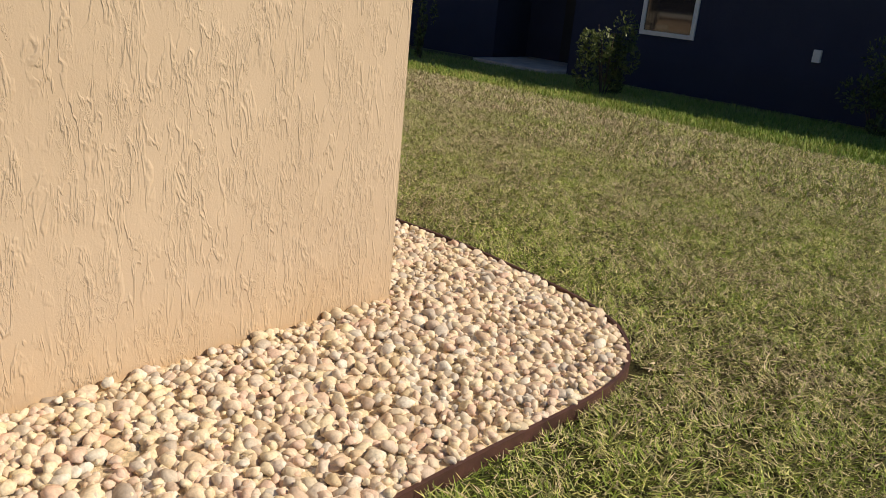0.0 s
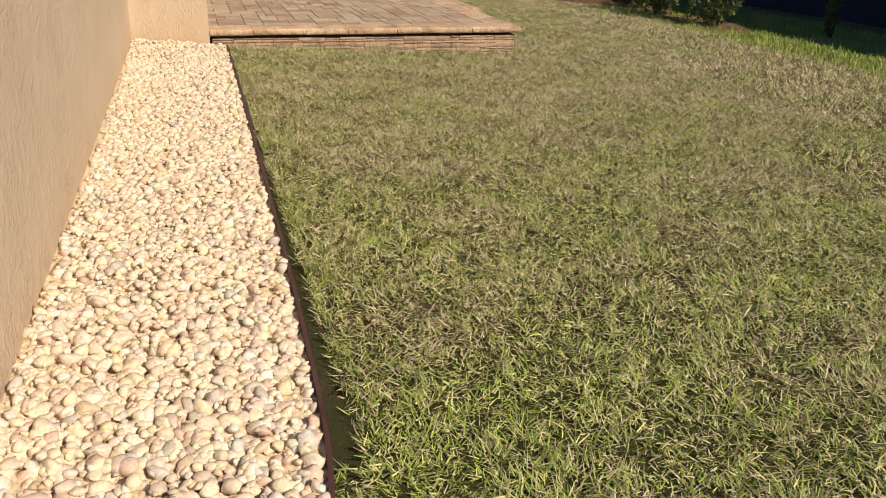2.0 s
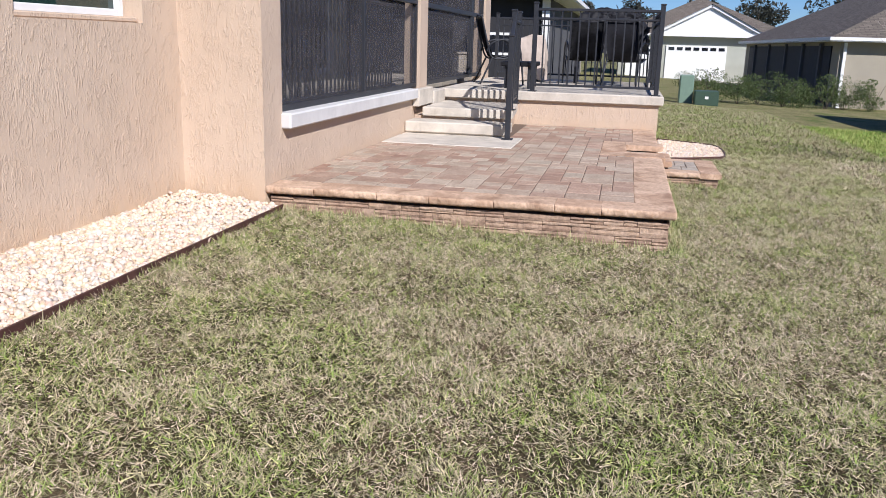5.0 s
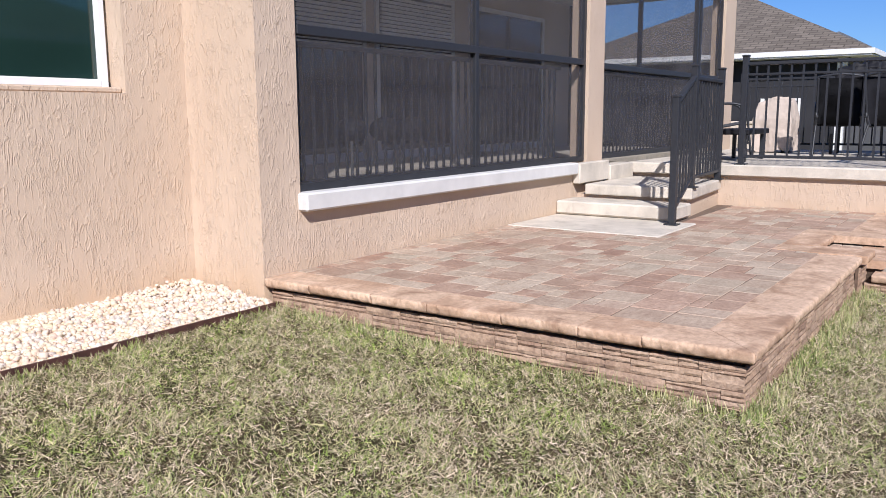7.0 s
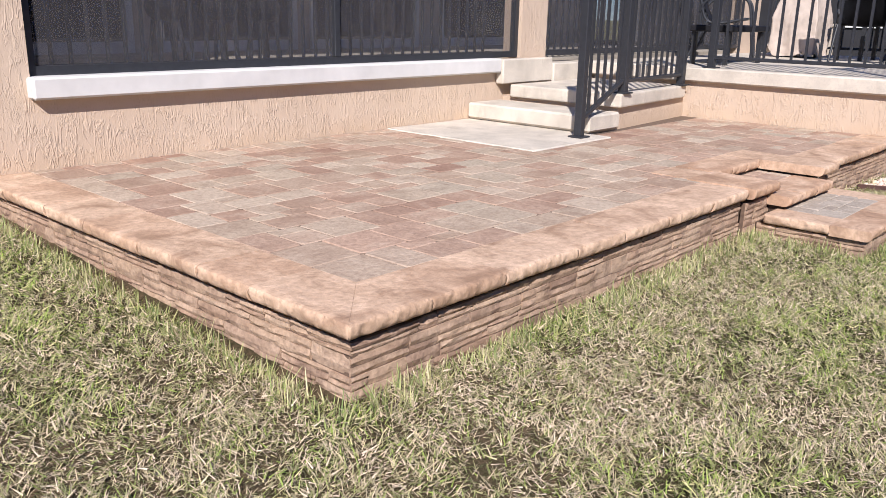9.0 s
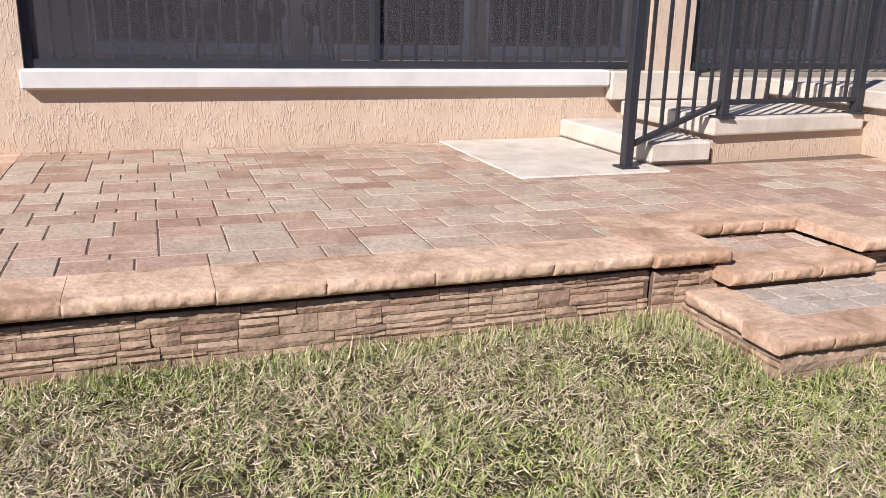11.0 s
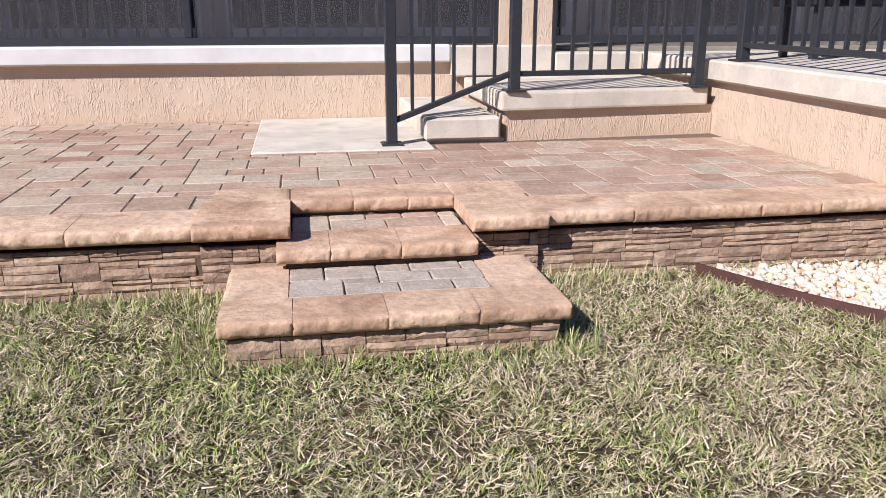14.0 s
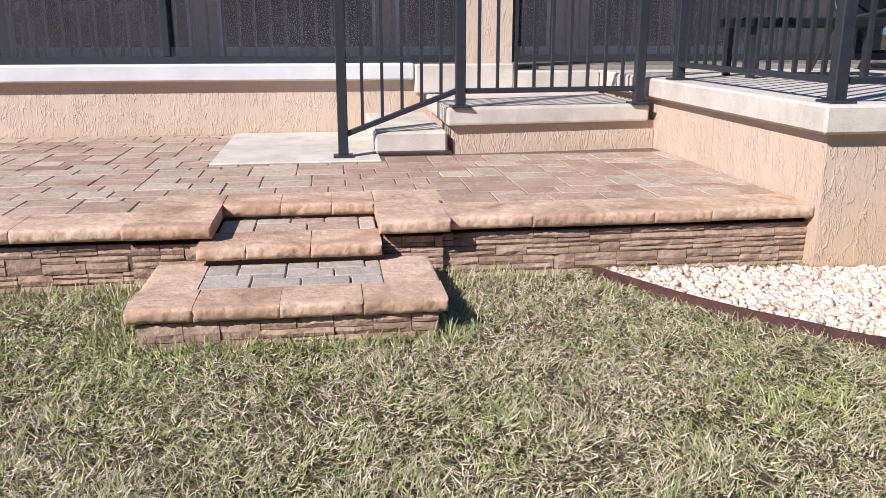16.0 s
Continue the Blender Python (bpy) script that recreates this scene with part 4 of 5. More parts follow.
N1Y, N1Z = -10.3, -0.30
n1 = neighbour("house", -16.0, 0.4, -22.0, N1Y, N1Z, 2.62, 2.9, NAVY, ROOF_GREY, "dark blue stucco house with its shaded side to the lawn")
part("alcove_wall", block(0.4, 2.3, -22.0, -11.6, N1Z - 0.4, 2.62), NAVY, n1)
part("rear_wing", block(2.3, 8.45, -22.0, -10.5, N1Z - 0.4, 2.62), NAVY, n1, "dark blue stucco wall set back")
part("rear_wing_roof", hip_roof(bmesh.new(), -8.0, 8.6, -22.4, -9.85, 2.76, 2.8), ROOF_GREY, n1)
part("rear_wing_soffit", block(0.9, 8.6, -22.4, -9.85, 2.62, 2.65), TRIMWHITE, n1)
part("rear_wing_fascia", block(0.9, 8.63, -9.88, -9.82, 2.60, 2.76), TRIMWHITE, n1)
part("window", block(5.9, 7.75, -10.497, -10.48, 0.7, 1.98), DARKROOM, n1, "dark screened window")
part("window_head", block(5.85, 7.8, -10.497, -10.44, 1.985, 2.05), TRIMWHITE, n1, "white head trim")
house_window(n1, "x", -1.92, -0.94, N1Y, 0.56, 1.95, 1)
part("door", block(0.5, 1.45, -11.597, -11.57, N1Z + 0.05, 1.85), DARKROOM, n1, "dark door")
part("meter_box", block(-3.93, -3.82, N1Y, N1Y + 0.06, 0.48, 0.66), TRIMWHITE, n1, "small pale box")
pad = structure("neighbour_pad", block(0.42, 2.15, -11.55, -9.72, N1Z - 0.1, N1Z + 0.06, bevel=0.01), CONCRETE, "pale concrete pad by the neighbour's door", "pad")

n2 = empty("house", 13.0, -16.0, -0.5, "pale blue stucco house with a grey shingle roof", "house")
part("wall", block(12.4, 17.15, -21.6, -10.3, -0.9, 2.06), PALEBLUE, n2)
# lanai walls darker than the pale blue house: their shade is in the colour
part("lanai_wall", block(8.95, 12.395, -21.6, -13.3, -0.9, 2.06), DARKGREY, n2, "porch wall coloured dark for its deep shade")
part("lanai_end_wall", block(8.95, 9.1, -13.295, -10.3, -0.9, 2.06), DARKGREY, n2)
part("lanai_screen", block(9.102, 12.395, -10.42, -10.40, -0.5, 2.05), SCREEN_DARK, n2, "black porch screen")
for x in (9.11, 10.2, 11.3, 12.34):
    part("screen_post", block(x, x + 0.05, -10.398, -10.36, -0.5, 2.055), ALU, n2)
part("roof", hip_roof(bmesh.new(), 8.6, 17.6, -22.0, -9.85, 2.17, 2.35), ROOF_GREY, n2, "shingle hip roof")
part("soffit", block(8.6, 17.6, -22.0, -9.85, 2.062, 2.09), TRIMWHITE, n2)
part("fascia", fascia(bmesh.new(), 8.57, 17.63, -22.03, -9.82, 2.065, 2.18), TRIMWHITE, n2, "white fascia and gutter")
house_window(n2, "x", 13.55, 14.45, -10.3, 0.35, 1.75, 1)
house_window(n2, "x", 16.0, 16.9, -10.3, 1.25, 1.62, 1)
part("downpipe", block(17.155, 17.22, -10.42, -10.34, -0.6, 2.05), TRIMWHITE, n2, "white downpipe")
part("roof_vent", tube(bmesh.new(), (15.4, -11.6, 2.9), (15.4, -11.6, 3.35), 0.05, 0.05, 10), TRIMWHITE, n2, "white vent pipe")

n3 = neighbour("house", 27.0, 52.0, -27.0, -9.75, -0.75, 1.65, 4.4, TAUPE, ROOF_BROWN, "taupe stucco house with a brown shingle hip roof")
# dark sheet on the wall: the shade under the eave put in as colour
part("porch_shade", block(28.2, 50.0, -9.748, -9.70, -0.7, 1.5), DARKROOM, n3, "dark sheet for the shade of the porch under the eave")
for x in (29.5, 33.0, 37.0, 42.0, 47.0):
    part("porch_column", block(x, x + 0.3, -9.699, -9.6, -0.75, 1.6), DARKGREY, n3)
part("downpipe", block(26.9, 27.0 - 0.003, -9.95, -9.85, -0.75, 1.62), TRIMWHITE, n3, "white downpipe")
part("ridge_vent", block(37.5, 41.0, -18.6, -18.2, 6.05, 6.22), DARKROOM, n3)

n4 = neighbour("house", 17.6, 33.0, -0.32, 6.4, -0.2, 2.45, 1.9, DARKGREY, ROOF_BROWN, "charcoal house with a brown shingle hip roof", 0.55)
part("corner_column", block(17.45, 17.597, -0.30, -0.10, -0.3, 2.44), TRIMWHITE, n4, "white corner column")
# shade of this porch is a near-black sheet laid on the wall
part("porch_shade", block(17.55, 17.597, -0.08, 6.2, -0.3, 2.4), DARKROOM, n4, "dark sheet for the shade of the porch under the eave")
bin_ = empty("storage_cabinet", 16.6, 1.6, -0.25, "beige outdoor cabinet beside the neighbouring house", "cabinet")
part("body", block(16.4, 16.9, 1.35, 1.95, -0.3, 0.95, bevel=0.03), INNERWALL, bin_)
part("lid", block(16.37, 16.93, 1.32, 1.98, 0.95, 1.02, bevel=0.02), INNERWALL, bin_)
house_window(n4, "y", 0.65, 1.55, 17.54, 0.95, 1.55, -1)

n5 = neighbour("house", 58.0, 76.0, -13.5, -1.6, -1.0, 2.1, 2.9, SAGE, ROOF_BROWN, "pale sage house with two white garage doors")
gd = part("garage_door", block(57.9, 57.997, -9.2, -5.0, -0.98, 1.48), TRIMWHITE, n5, "white double garage door")
for i in range(7):
    part("pane", block(57.88, 57.899, -9.05 + i * 0.58, -8.65 + i * 0.58, 1.14, 1.36), GLASS_DARK, gd)
gd = part("garage_door", block(57.9, 57.997, -4.3, -2.2, -0.98, 1.30), TRIMWHITE, n5, "white single garage door")
for i in range(3):
    part("pane", block(57.88, 57.899, -4.1 + i * 0.6, -3.7 + i * 0.6, 0.98, 1.18), GLASS_DARK, gd)
bm = bmesh.new()
bm.faces.new([bm.verts.new(p) for p in ((57.5, -11.4, 2.3), (57.5, -4.3, 2.3), (57.5, -7.85, 4.15))])
part("gable", bm, TRIMWHITE, n5, "white gable front")
bm = bmesh.new()
for sgn in (-1, 1):
    rod(bm, (57.4, -7.85, 4.25), (57.4, -7.85 + sgn * 3.9, 2.2), 0.2, 0.2)
part("gable_trim", bm, TRIMWHITE, n5)
part("gable_beam", block(57.4, 57.7, -11.5, -4.2, 2.1, 2.3), TRIMWHITE, n5)
bm = bmesh.new()
for sgn in (-1, 1):
    q = [bm.verts.new(p) for p in ((57.2, -7.85, 4.36), (57.2, -7.85 + sgn * 4.05, 2.22), (64.0, -7.85 + sgn * 4.05, 2.22), (64.0, -7.85, 4.36))]
    bm.faces.new(q)
part("gable_roof", bm, ROOF_BROWN, n5)
n7 = neighbour("house", 44.0, 56.0, 0.9, 9.5, -0.9, 3.0, 2.6, TAUPE, ROOF_GREY, "taupe house with a grey shingle hip roof", 0.4)
structure("driveway", block(46.0, 57.9, -10.5, -1.8, -1.3, -0.96), CONCRETE, "pale concrete driveway", "driveway")

n6 = neighbour("house", 80.0, 100.0, 6.0, 22.0, -1.0, 2.0, 3.6, SAGE, ROOF_BROWN, "far pale house with a brown roof")

tb = (21.0, -4.75)
tzb = float(ground_z(*tb))
box1 = empty("utility_box", tb[0], tb[1], tzb, "low dark green metal utility box on the lawn", "utility box")
part("body", block(tb[0] - 0.25, tb[0] + 0.35, tb[1] - 0.42, tb[1] + 0.28, tzb - 0.05, tzb + 0.42, bevel=0.02), GREENBOX, box1)
part("label_plate", block(tb[0] - 0.262, tb[0] - 0.25, tb[1] - 0.12, tb[1] - 0.02, tzb + 0.18, tzb + 0.26), TRIMWHITE, box1, "small white plate")
PALEGREEN = plain("pale_green_plastic", (0.17, 0.25, 0.19), 0.5, var=0.08)
box2 = empty("utility_pedestal", tb[0] + 0.4, tb[1] + 0.45, tzb, "tall pale green utility pedestal on the lawn", "utility box")
part("body", block(tb[0] + 0.2, tb[0] + 0.55, tb[1] + 0.3, tb[1] + 0.72, tzb - 0.05, tzb + 0.86, bevel=0.03), PALEGREEN, box2)
for i in range(9):
    shrub(23.5 + (i % 2) * 0.6 + i * 0.25, -4.6 - i * 0.75, 1.05, 1.3, 60 + i, False, 2200)


def far_tree(x, y, h, seed):
    z = float(ground_z(x, y))
    t = empty("tree", x, y, z, "distant dark tree with an open crown", "tree", "distant trees")
    bm = bmesh.new()
    tube(bm, (x, y, z - 0.2), (x + 0.3, y, z + h * 0.55), 0.35, 0.2, 8)
    r = random.Random(seed)
    for i in range(7):
        a = r.uniform(0, 6.28)
        tube(bm, (x + 0.2, y, z + h * r.uniform(0.35, 0.55)), (x + h * 0.22 * math.cos(a), y + h * 0.22 * math.sin(a), z + h * r.uniform(0.65, 0.9)), 0.16, 0.05, 6)
    part("trunk", bm, DARKBARK, t)
    leaf_cloud("crown", (x, y, z + h * 0.72), (h * 0.34, h * 0.34, h * 0.26), 2600, 0.55, LEAF_FAR, t, seed, 16)


for i, (bx, by, bh) in enumerate(((120, -20, 10), (128, -34, 12), (115, -2, 9), (135, 6, 10), (140, -48, 13), (118, -60, 11), (125, 18, 9), (150, -14, 12), (145, 30, 11), (110, -40, 9))):
    far_tree(bx, by, bh, 200 + i)

# ---- things on the deck and porch ----
cover = empty("covered_table", 8.75, -2.1, DECK_Z, "outdoor table heaped with things under a wrinkled black cover", "table")
for sx in (8.5, 8.98):
    for sy in (-2.6, -1.62):
        part("leg", block(sx - 0.02, sx + 0.02, sy - 0.02, sy + 0.02, DECK_Z, DECK_Z + 0.72), ALU, cover)
part("tabletop", block(8.42, 9.06, -2.68, -1.54, DECK_Z + 0.70, DECK_Z + 0.74, bevel=0.008), ALU, cover)


def drape(c, size, lift, seed, freq, crease=1.0):
    """A cloth thrown over a box, its sides falling in folds and its hem uneven."""
    bm = bmesh.new()
    bmesh.ops.create_cube(bm, size=1.0, matrix=pose(*c) @ Matrix.Diagonal((*size, 1)))
    bmesh.ops.subdivide_edges(bm, edges=bm.edges[:], cuts=34, use_grid_fill=True)
    mid, off = Vector(c), Vector((seed, seed * 2.1, 0))
    for v in bm.verts:
        d = v.co - mid
        h = d.z / size[2] + 0.5
        around = math.atan2(d.y, d.x)
        fold = math.sin(around * freq + 3 * noise.noise(Vector((around, h, seed)))) * 0.07 * (1 - h) + crease * (0.10 * noise.noise(v.co * 3.2 + off) + 0.16 * abs(noise.noise(Vector((v.co.x * 9, v.co.y * 9, v.co.z * 4)) + off)) + 0.07 * noise.noise(v.co * 22 + off))
        k = 1.0 - 0.25 * max(0.0, h - 0.6) / 0.4 + fold
        v.co = Vector((mid.x + d.x * k, mid.y + d.y * k, v.co.z + 0.05 * noise.noise(v.co * 5 + off) * (0.4 + h)))
        if h < 0.03:
            v.co.z += 0.22 * max(0.0, noise.noise(Vector((around * 2.0, seed, 0))))
    bmesh.ops.delete(bm, geom=[f for f in bm.faces if all((q.co.z - mid.z) / size[2] < -0.38 for q in f.verts) and abs(f.normal.z) > 0.8], context="FACES")
    for q in bm.faces:
        q.smooth = True
    return bm


part("cover", drape((8.75, -2.12, DECK_Z + 0.80), (0.72, 1.10, 0.62), 0.2, 3.0, 9), TARP, cover)
part("cover_top", drape((8.72, -2.15, DECK_Z + 1.06), (0.5, 0.8, 0.22), 0.0, 7.0, 7), TARP, cover, "folded black cloth on top")
seat = empty("covered_armchair", 8.75, -0.92, DECK_Z, "boxy outdoor armchair under a fitted tan cloth cover", "chair")
part("cover", drape((8.75, -0.86, DECK_Z + 0.37), (0.5, 0.5, 0.70), 0.0, 5.0, 4, 0.35), TANCLOTH, seat)
for sx in (8.56, 8.90):
    for sy in (-1.02, -0.74):
        part("leg", block(sx, sx + 0.04, sy, sy + 0.04, DECK_Z, DECK_Z + 0.10), ALU, seat)



def bent_tube(points, r, steps=6):
    """A round tube bent smoothly through a few points."""
    p = [Vector(q) for q in (points[0], *points, points[-1])]
    path = []
    for i in range(1, len(p) - 2):
        a, b, c, d = p[i - 1], p[i], p[i + 1], p[i + 2]
        for k in range(steps):
            t = k / steps
            path.append(0.5 * (2 * b + (c - a) * t + (2 * a - 5 * b + 4 * c - d) * t * t + (3 * b - a - 3 * c + d) * t ** 3))
    path.append(p[-2])
    bm, rings = bmesh.new(), []
    for i, c in enumerate(path):
        z = (path[min(i + 1, len(path) - 1)] - path[max(i - 1, 0)]).normalized()
        u = z.cross(Vector((0.31, 0.93, 0.17))).normalized()
        w = z.cross(u)
        rings.append([bm.verts.new(c + u * (r * math.cos(k * math.pi / 4)) + w * (r * math.sin(k * math.pi / 4))) for k in range(8)])
    for a, b in zip(rings, rings[1:]):
        for k in range(8):
            bm.faces.new((a[k], a[(k + 1) % 8], b[(k + 1) % 8], b[k])).smooth = True
    bm.faces.new(rings[0][::-1])
    bm.faces.new(rings[-1])
    return bm


def patio_chair(x, y, turn):
    c = empty("patio_chair", 0, 0, 0, "black metal patio chair with bent tubular arms and a sling seat", "chair", "deck chairs")
    for sx in (-0.27, 0.27):
        part("arm_hoop", bent_tube([(sx, -0.30, 0), (sx, -0.26, 0.34), (sx, -0.20, 0.60), (sx, 0.0, 0.66), (sx, 0.20, 0.60), (sx * 0.9, 0.27, 0.48)], 0.014), ALU, c)
        part("leg", bent_tube([(sx, 0.36, 0), (sx * 0.97, 0.26, 0.22), (sx * 0.93, 0.18, 0.40)], 0.014), ALU, c)
        part("back_post", bent_tube([(sx * 0.93, -0.20, 0.42), (sx * 0.93, 0.16, 0.38), (sx * 0.93, 0.27, 0.62), (sx * 0.93, 0.36, 0.98)], 0.014), ALU, c)
    bm = bmesh.new()
    prof = [(-0.22, 0.43), (-0.1, 0.395), (0.06, 0.375), (0.16, 0.40), (0.22, 0.52), (0.28, 0.70), (0.35, 0.96)]
    rows = [[bm.verts.new((sx * 0.245, a, b - 0.012 * (1 - abs(sx)))) for sx in (-1, -0.5, 0, 0.5, 1)] for a, b in prof]
    for a, b in zip(rows, rows[1:]):
        for k in range(4):
            bm.faces.new((a[k], a[k + 1], b[k + 1], b[k])).smooth = True
    bmesh.ops.solidify(bm, geom=bm.faces[:], thickness=0.008)
    part("sling", bm, TARP, c, "black woven sling")
    part("back_rail", bent_tube([(-0.25, 0.36, 0.97), (0, 0.38, 1.0), (0.25, 0.36, 0.97)], 0.014), ALU, c)
    part("seat_rail", bent_tube([(-0.25, -0.2, 0.42), (0, -0.21, 0.42), (0.25, -0.2, 0.42)], 0.012, 2), ALU, c)
    c.matrix_basis = pose(x, y, DECK_Z, 0, 0, turn)
    return c


first = patio_chair(8.1, -1.75, 100)
copy_thing(first, pose(7.95, -2.42, DECK_Z, 0, 0, 75))
copy_thing(first, pose(7.4, -0.55, DECK_Z, 0, 0, 20))
bench = empty("low_bench", 6.5, -0.95, DECK_Z, "low black metal bench on the deck", "bench")
part("top", block(6.05, 6.95, -1.2, -0.75, DECK_Z + 0.30, DECK_Z + 0.36, bevel=0.01), TARP, bench)
for a in (6.1, 6.86):
    for b in (-1.16, -0.84):
        part("leg", block(a, a + 0.04, b, b + 0.04, DECK_Z, DECK_Z + 0.30), ALU, bench)
for x in (1.40, 1.80, 2.15):
    st = empty("stool", x, 0.50, FLOOR_Z, "dark round padded stool on the porch", "stool", "porch stools")
    bm = bmesh.new()
    bmesh.ops.create_uvsphere(bm, u_segments=18, v_segments=10, radius=1.0, matrix=pose(x, 0.50, FLOOR_Z + 0.40) @ Matrix.Diagonal((0.125, 0.125, 0.10, 1)))
    part("seat", bm, TARP, st)
    for k in range(4):
        a = k * 1.571 + 0.7
        part("leg", rod(bmesh.new(), (x + 0.13 * math.cos(a), 0.50 + 0.13 * math.sin(a), FLOOR_Z), (x + 0.08 * math.cos(a), 0.50 + 0.08 * math.sin(a), FLOOR_Z + 0.32), 0.02), ALU, st)
for k, (x0, x1) in enumerate(((0.6, 2.2), (2.55, 4.0), (4.3, 5.8), (6.3, 8.3))):
    w = tagged(new("window_%d" % (k + 2)), "white-framed glass door at the back of the porch", "window", kind="structure")
    w.matrix_basis = pose((x0 + x1) / 2, 2.6, FLOOR_Z)
    part("pane", block(x0, x1, 2.585, 2.59, FLOOR_Z + 0.1, 2.6), GLASS_DARK, w)
    for b in ((x0 - 0.06, x0, FLOOR_Z, 2.66), (x1, x1 + 0.06, FLOOR_Z, 2.66), (x0, x1, 2.6, 2.66), (x0, x1, FLOOR_Z, FLOOR_Z + 0.1)):
        part("window_frame", block(b[0], b[1], 2.565, 2.597, b[2], b[3]), TRIMWHITE, w)
    if k in (1, 2):
        for q in range(14):
            z = 1.95 + q * 0.045
            part("blind_slat", block(x0 + 0.03, x1 - 0.03, 2.55, 2.58, z, z + 0.03), TRIMWHITE, w)

# hose tap on the rear wall
tapx, tapz = -3.28, 1.03
tap = empty("hose_tap", tapx, WALL_Y - 0.005, tapz, "weathered brass hose tap on the stucco wall", "tap")
part("flange", tube(bmesh.new(), (tapx, WALL_Y - 0.012, tapz), (tapx, WALL_Y + 0.002, tapz), 0.035, 0.035, 14), BRASS, tap)
part("body", tube(tube(bmesh.new(), (tapx, WALL_Y, tapz), (tapx, WALL_Y - 0.10, tapz - 0.01), 0.017, 0.015, 10), (tapx, WALL_Y - 0.09, tapz), (tapx, WALL_Y - 0.12, tapz - 0.075), 0.014, 0.016, 10), BRASS, tap)
part("handle", tube(tube(bmesh.new(), (tapx, WALL_Y - 0.07, tapz), (tapx, WALL_Y - 0.10, tapz + 0.055), 0.007, 0.007, 8), (tapx - 0.035, WALL_Y - 0.10, tapz + 0.055), (tapx + 0.035, WALL_Y - 0.10, tapz + 0.06), 0.011, 0.011, 8), BRASS, tap)

# ---- gravel beds ----
def smooth_line(pts, n):
    """A smooth curve through a few corner points (Catmull-Rom)."""
    p = [np.array(q, float) for q in (pts[0], *pts, pts[-1])]
    out = []
    for i in range(1, len(p) - 2):
        for t in np.linspace(0, 1, n, endpoint=False):
            a, b, c, d = p[i - 1], p[i], p[i + 1], p[i + 2]
            out.append(0.5 * ((2 * b) + (c - a) * t + (2 * a - 5 * b + 4 * c - d) * t * t + (3 * b - a - 3 * c + d) * t ** 3))
    return np.array(out + [p[-2]])


def inside(poly, x, y):
    c = np.zeros(len(x), bool)
    n = len(poly)
    for i in range(n):
        x1, y1 = poly[i]
        x2, y2 = poly[(i + 1) % n]
        hit = ((y1 > y) != (y2 > y)) & (x < (x2 - x1) * (y - y1) / (y2 - y1 + 1e-12) + x1)
        c ^= hit
    return c


def edging(name, line, parent, top):
    """A thin strip of landscape edging standing along a line."""
    bm = bmesh.new()
    rings = []
    for i, p in enumerate(line):
        q = line[min(i + 1, len(line) - 1)] - line[max(i - 1, 0)]
        n = np.array([-q[1], q[0]]) / (np.linalg.norm(q) + 1e-9) * 0.006
        zg = float(ground_z(p[0], p[1]))
        j = 0.004 * noise.noise(Vector((p[0] * 2, p[1] * 2, 0)))
        rings.append([bm.verts.new((*(p + n), zg - 0.08)), bm.verts.new((*(p + n), zg + top + j)), bm.verts.new((*(p - n), zg + top + j)), bm.verts.new((*(p - n), zg - 0.08))])
    for a, b in zip(rings, rings[1:]):
        for k in range(4):
            bm.faces.new((a[k], b[k], b[(k + 1) % 4], a[(k + 1) % 4]))
    bmesh.ops.recalc_face_normals(bm, faces=bm.faces)
    return part(name, bm, EDGING, parent, "thin dark brown edging strip")


def pebble_variants(n, detail):
    out = []
    rng = random.Random(77)
    for i in range(n):
        bm = bmesh.new()
        bmesh.ops.create_icosphere(bm, subdivisions=detail, radius=1.0 if detail > 1 else 1.12)
        off = Vector((i * 7.3, i * 3.1, 0))
        for v in bm.verts:
            v.co *= 1 + 0.40 * noise.noise(v.co * 1.2 + off) + 0.25 * noise.noise(v.co * 2.0 + off)
        for k in range(7):
            d = Vector((rng.gauss(0, 1), rng.gauss(0, 1), rng.gauss(0, 1))).normalized()
            cut = rng.uniform(0.55, 0.85)
            for v in bm.verts:
                over = v.co.dot(d) - cut
                if over > 0:
                    v.co -= d * over * 0.85
        vs = np.array([v.co for v in bm.verts])
        bm.verts.index_update()
        fs = np.array([[v.index for v in f.verts] for f in bm.faces])
        bm.free()
        out.append((vs * 1.12, fs))
    return out


PEB, PEB_FAR = pebble_variants(10, 2), pebble_variants(10, 1)


def heap(x, y):
    """How far the first bed is heaped up towards the wall."""
    return (0.018 + 0.035 * np.exp(-((np.asarray(x) + 0.25) / 0.45) ** 2)) * np.clip((y + 0.14) / 0.75, 0, 1) * (np.asarray(x) < 1.0)


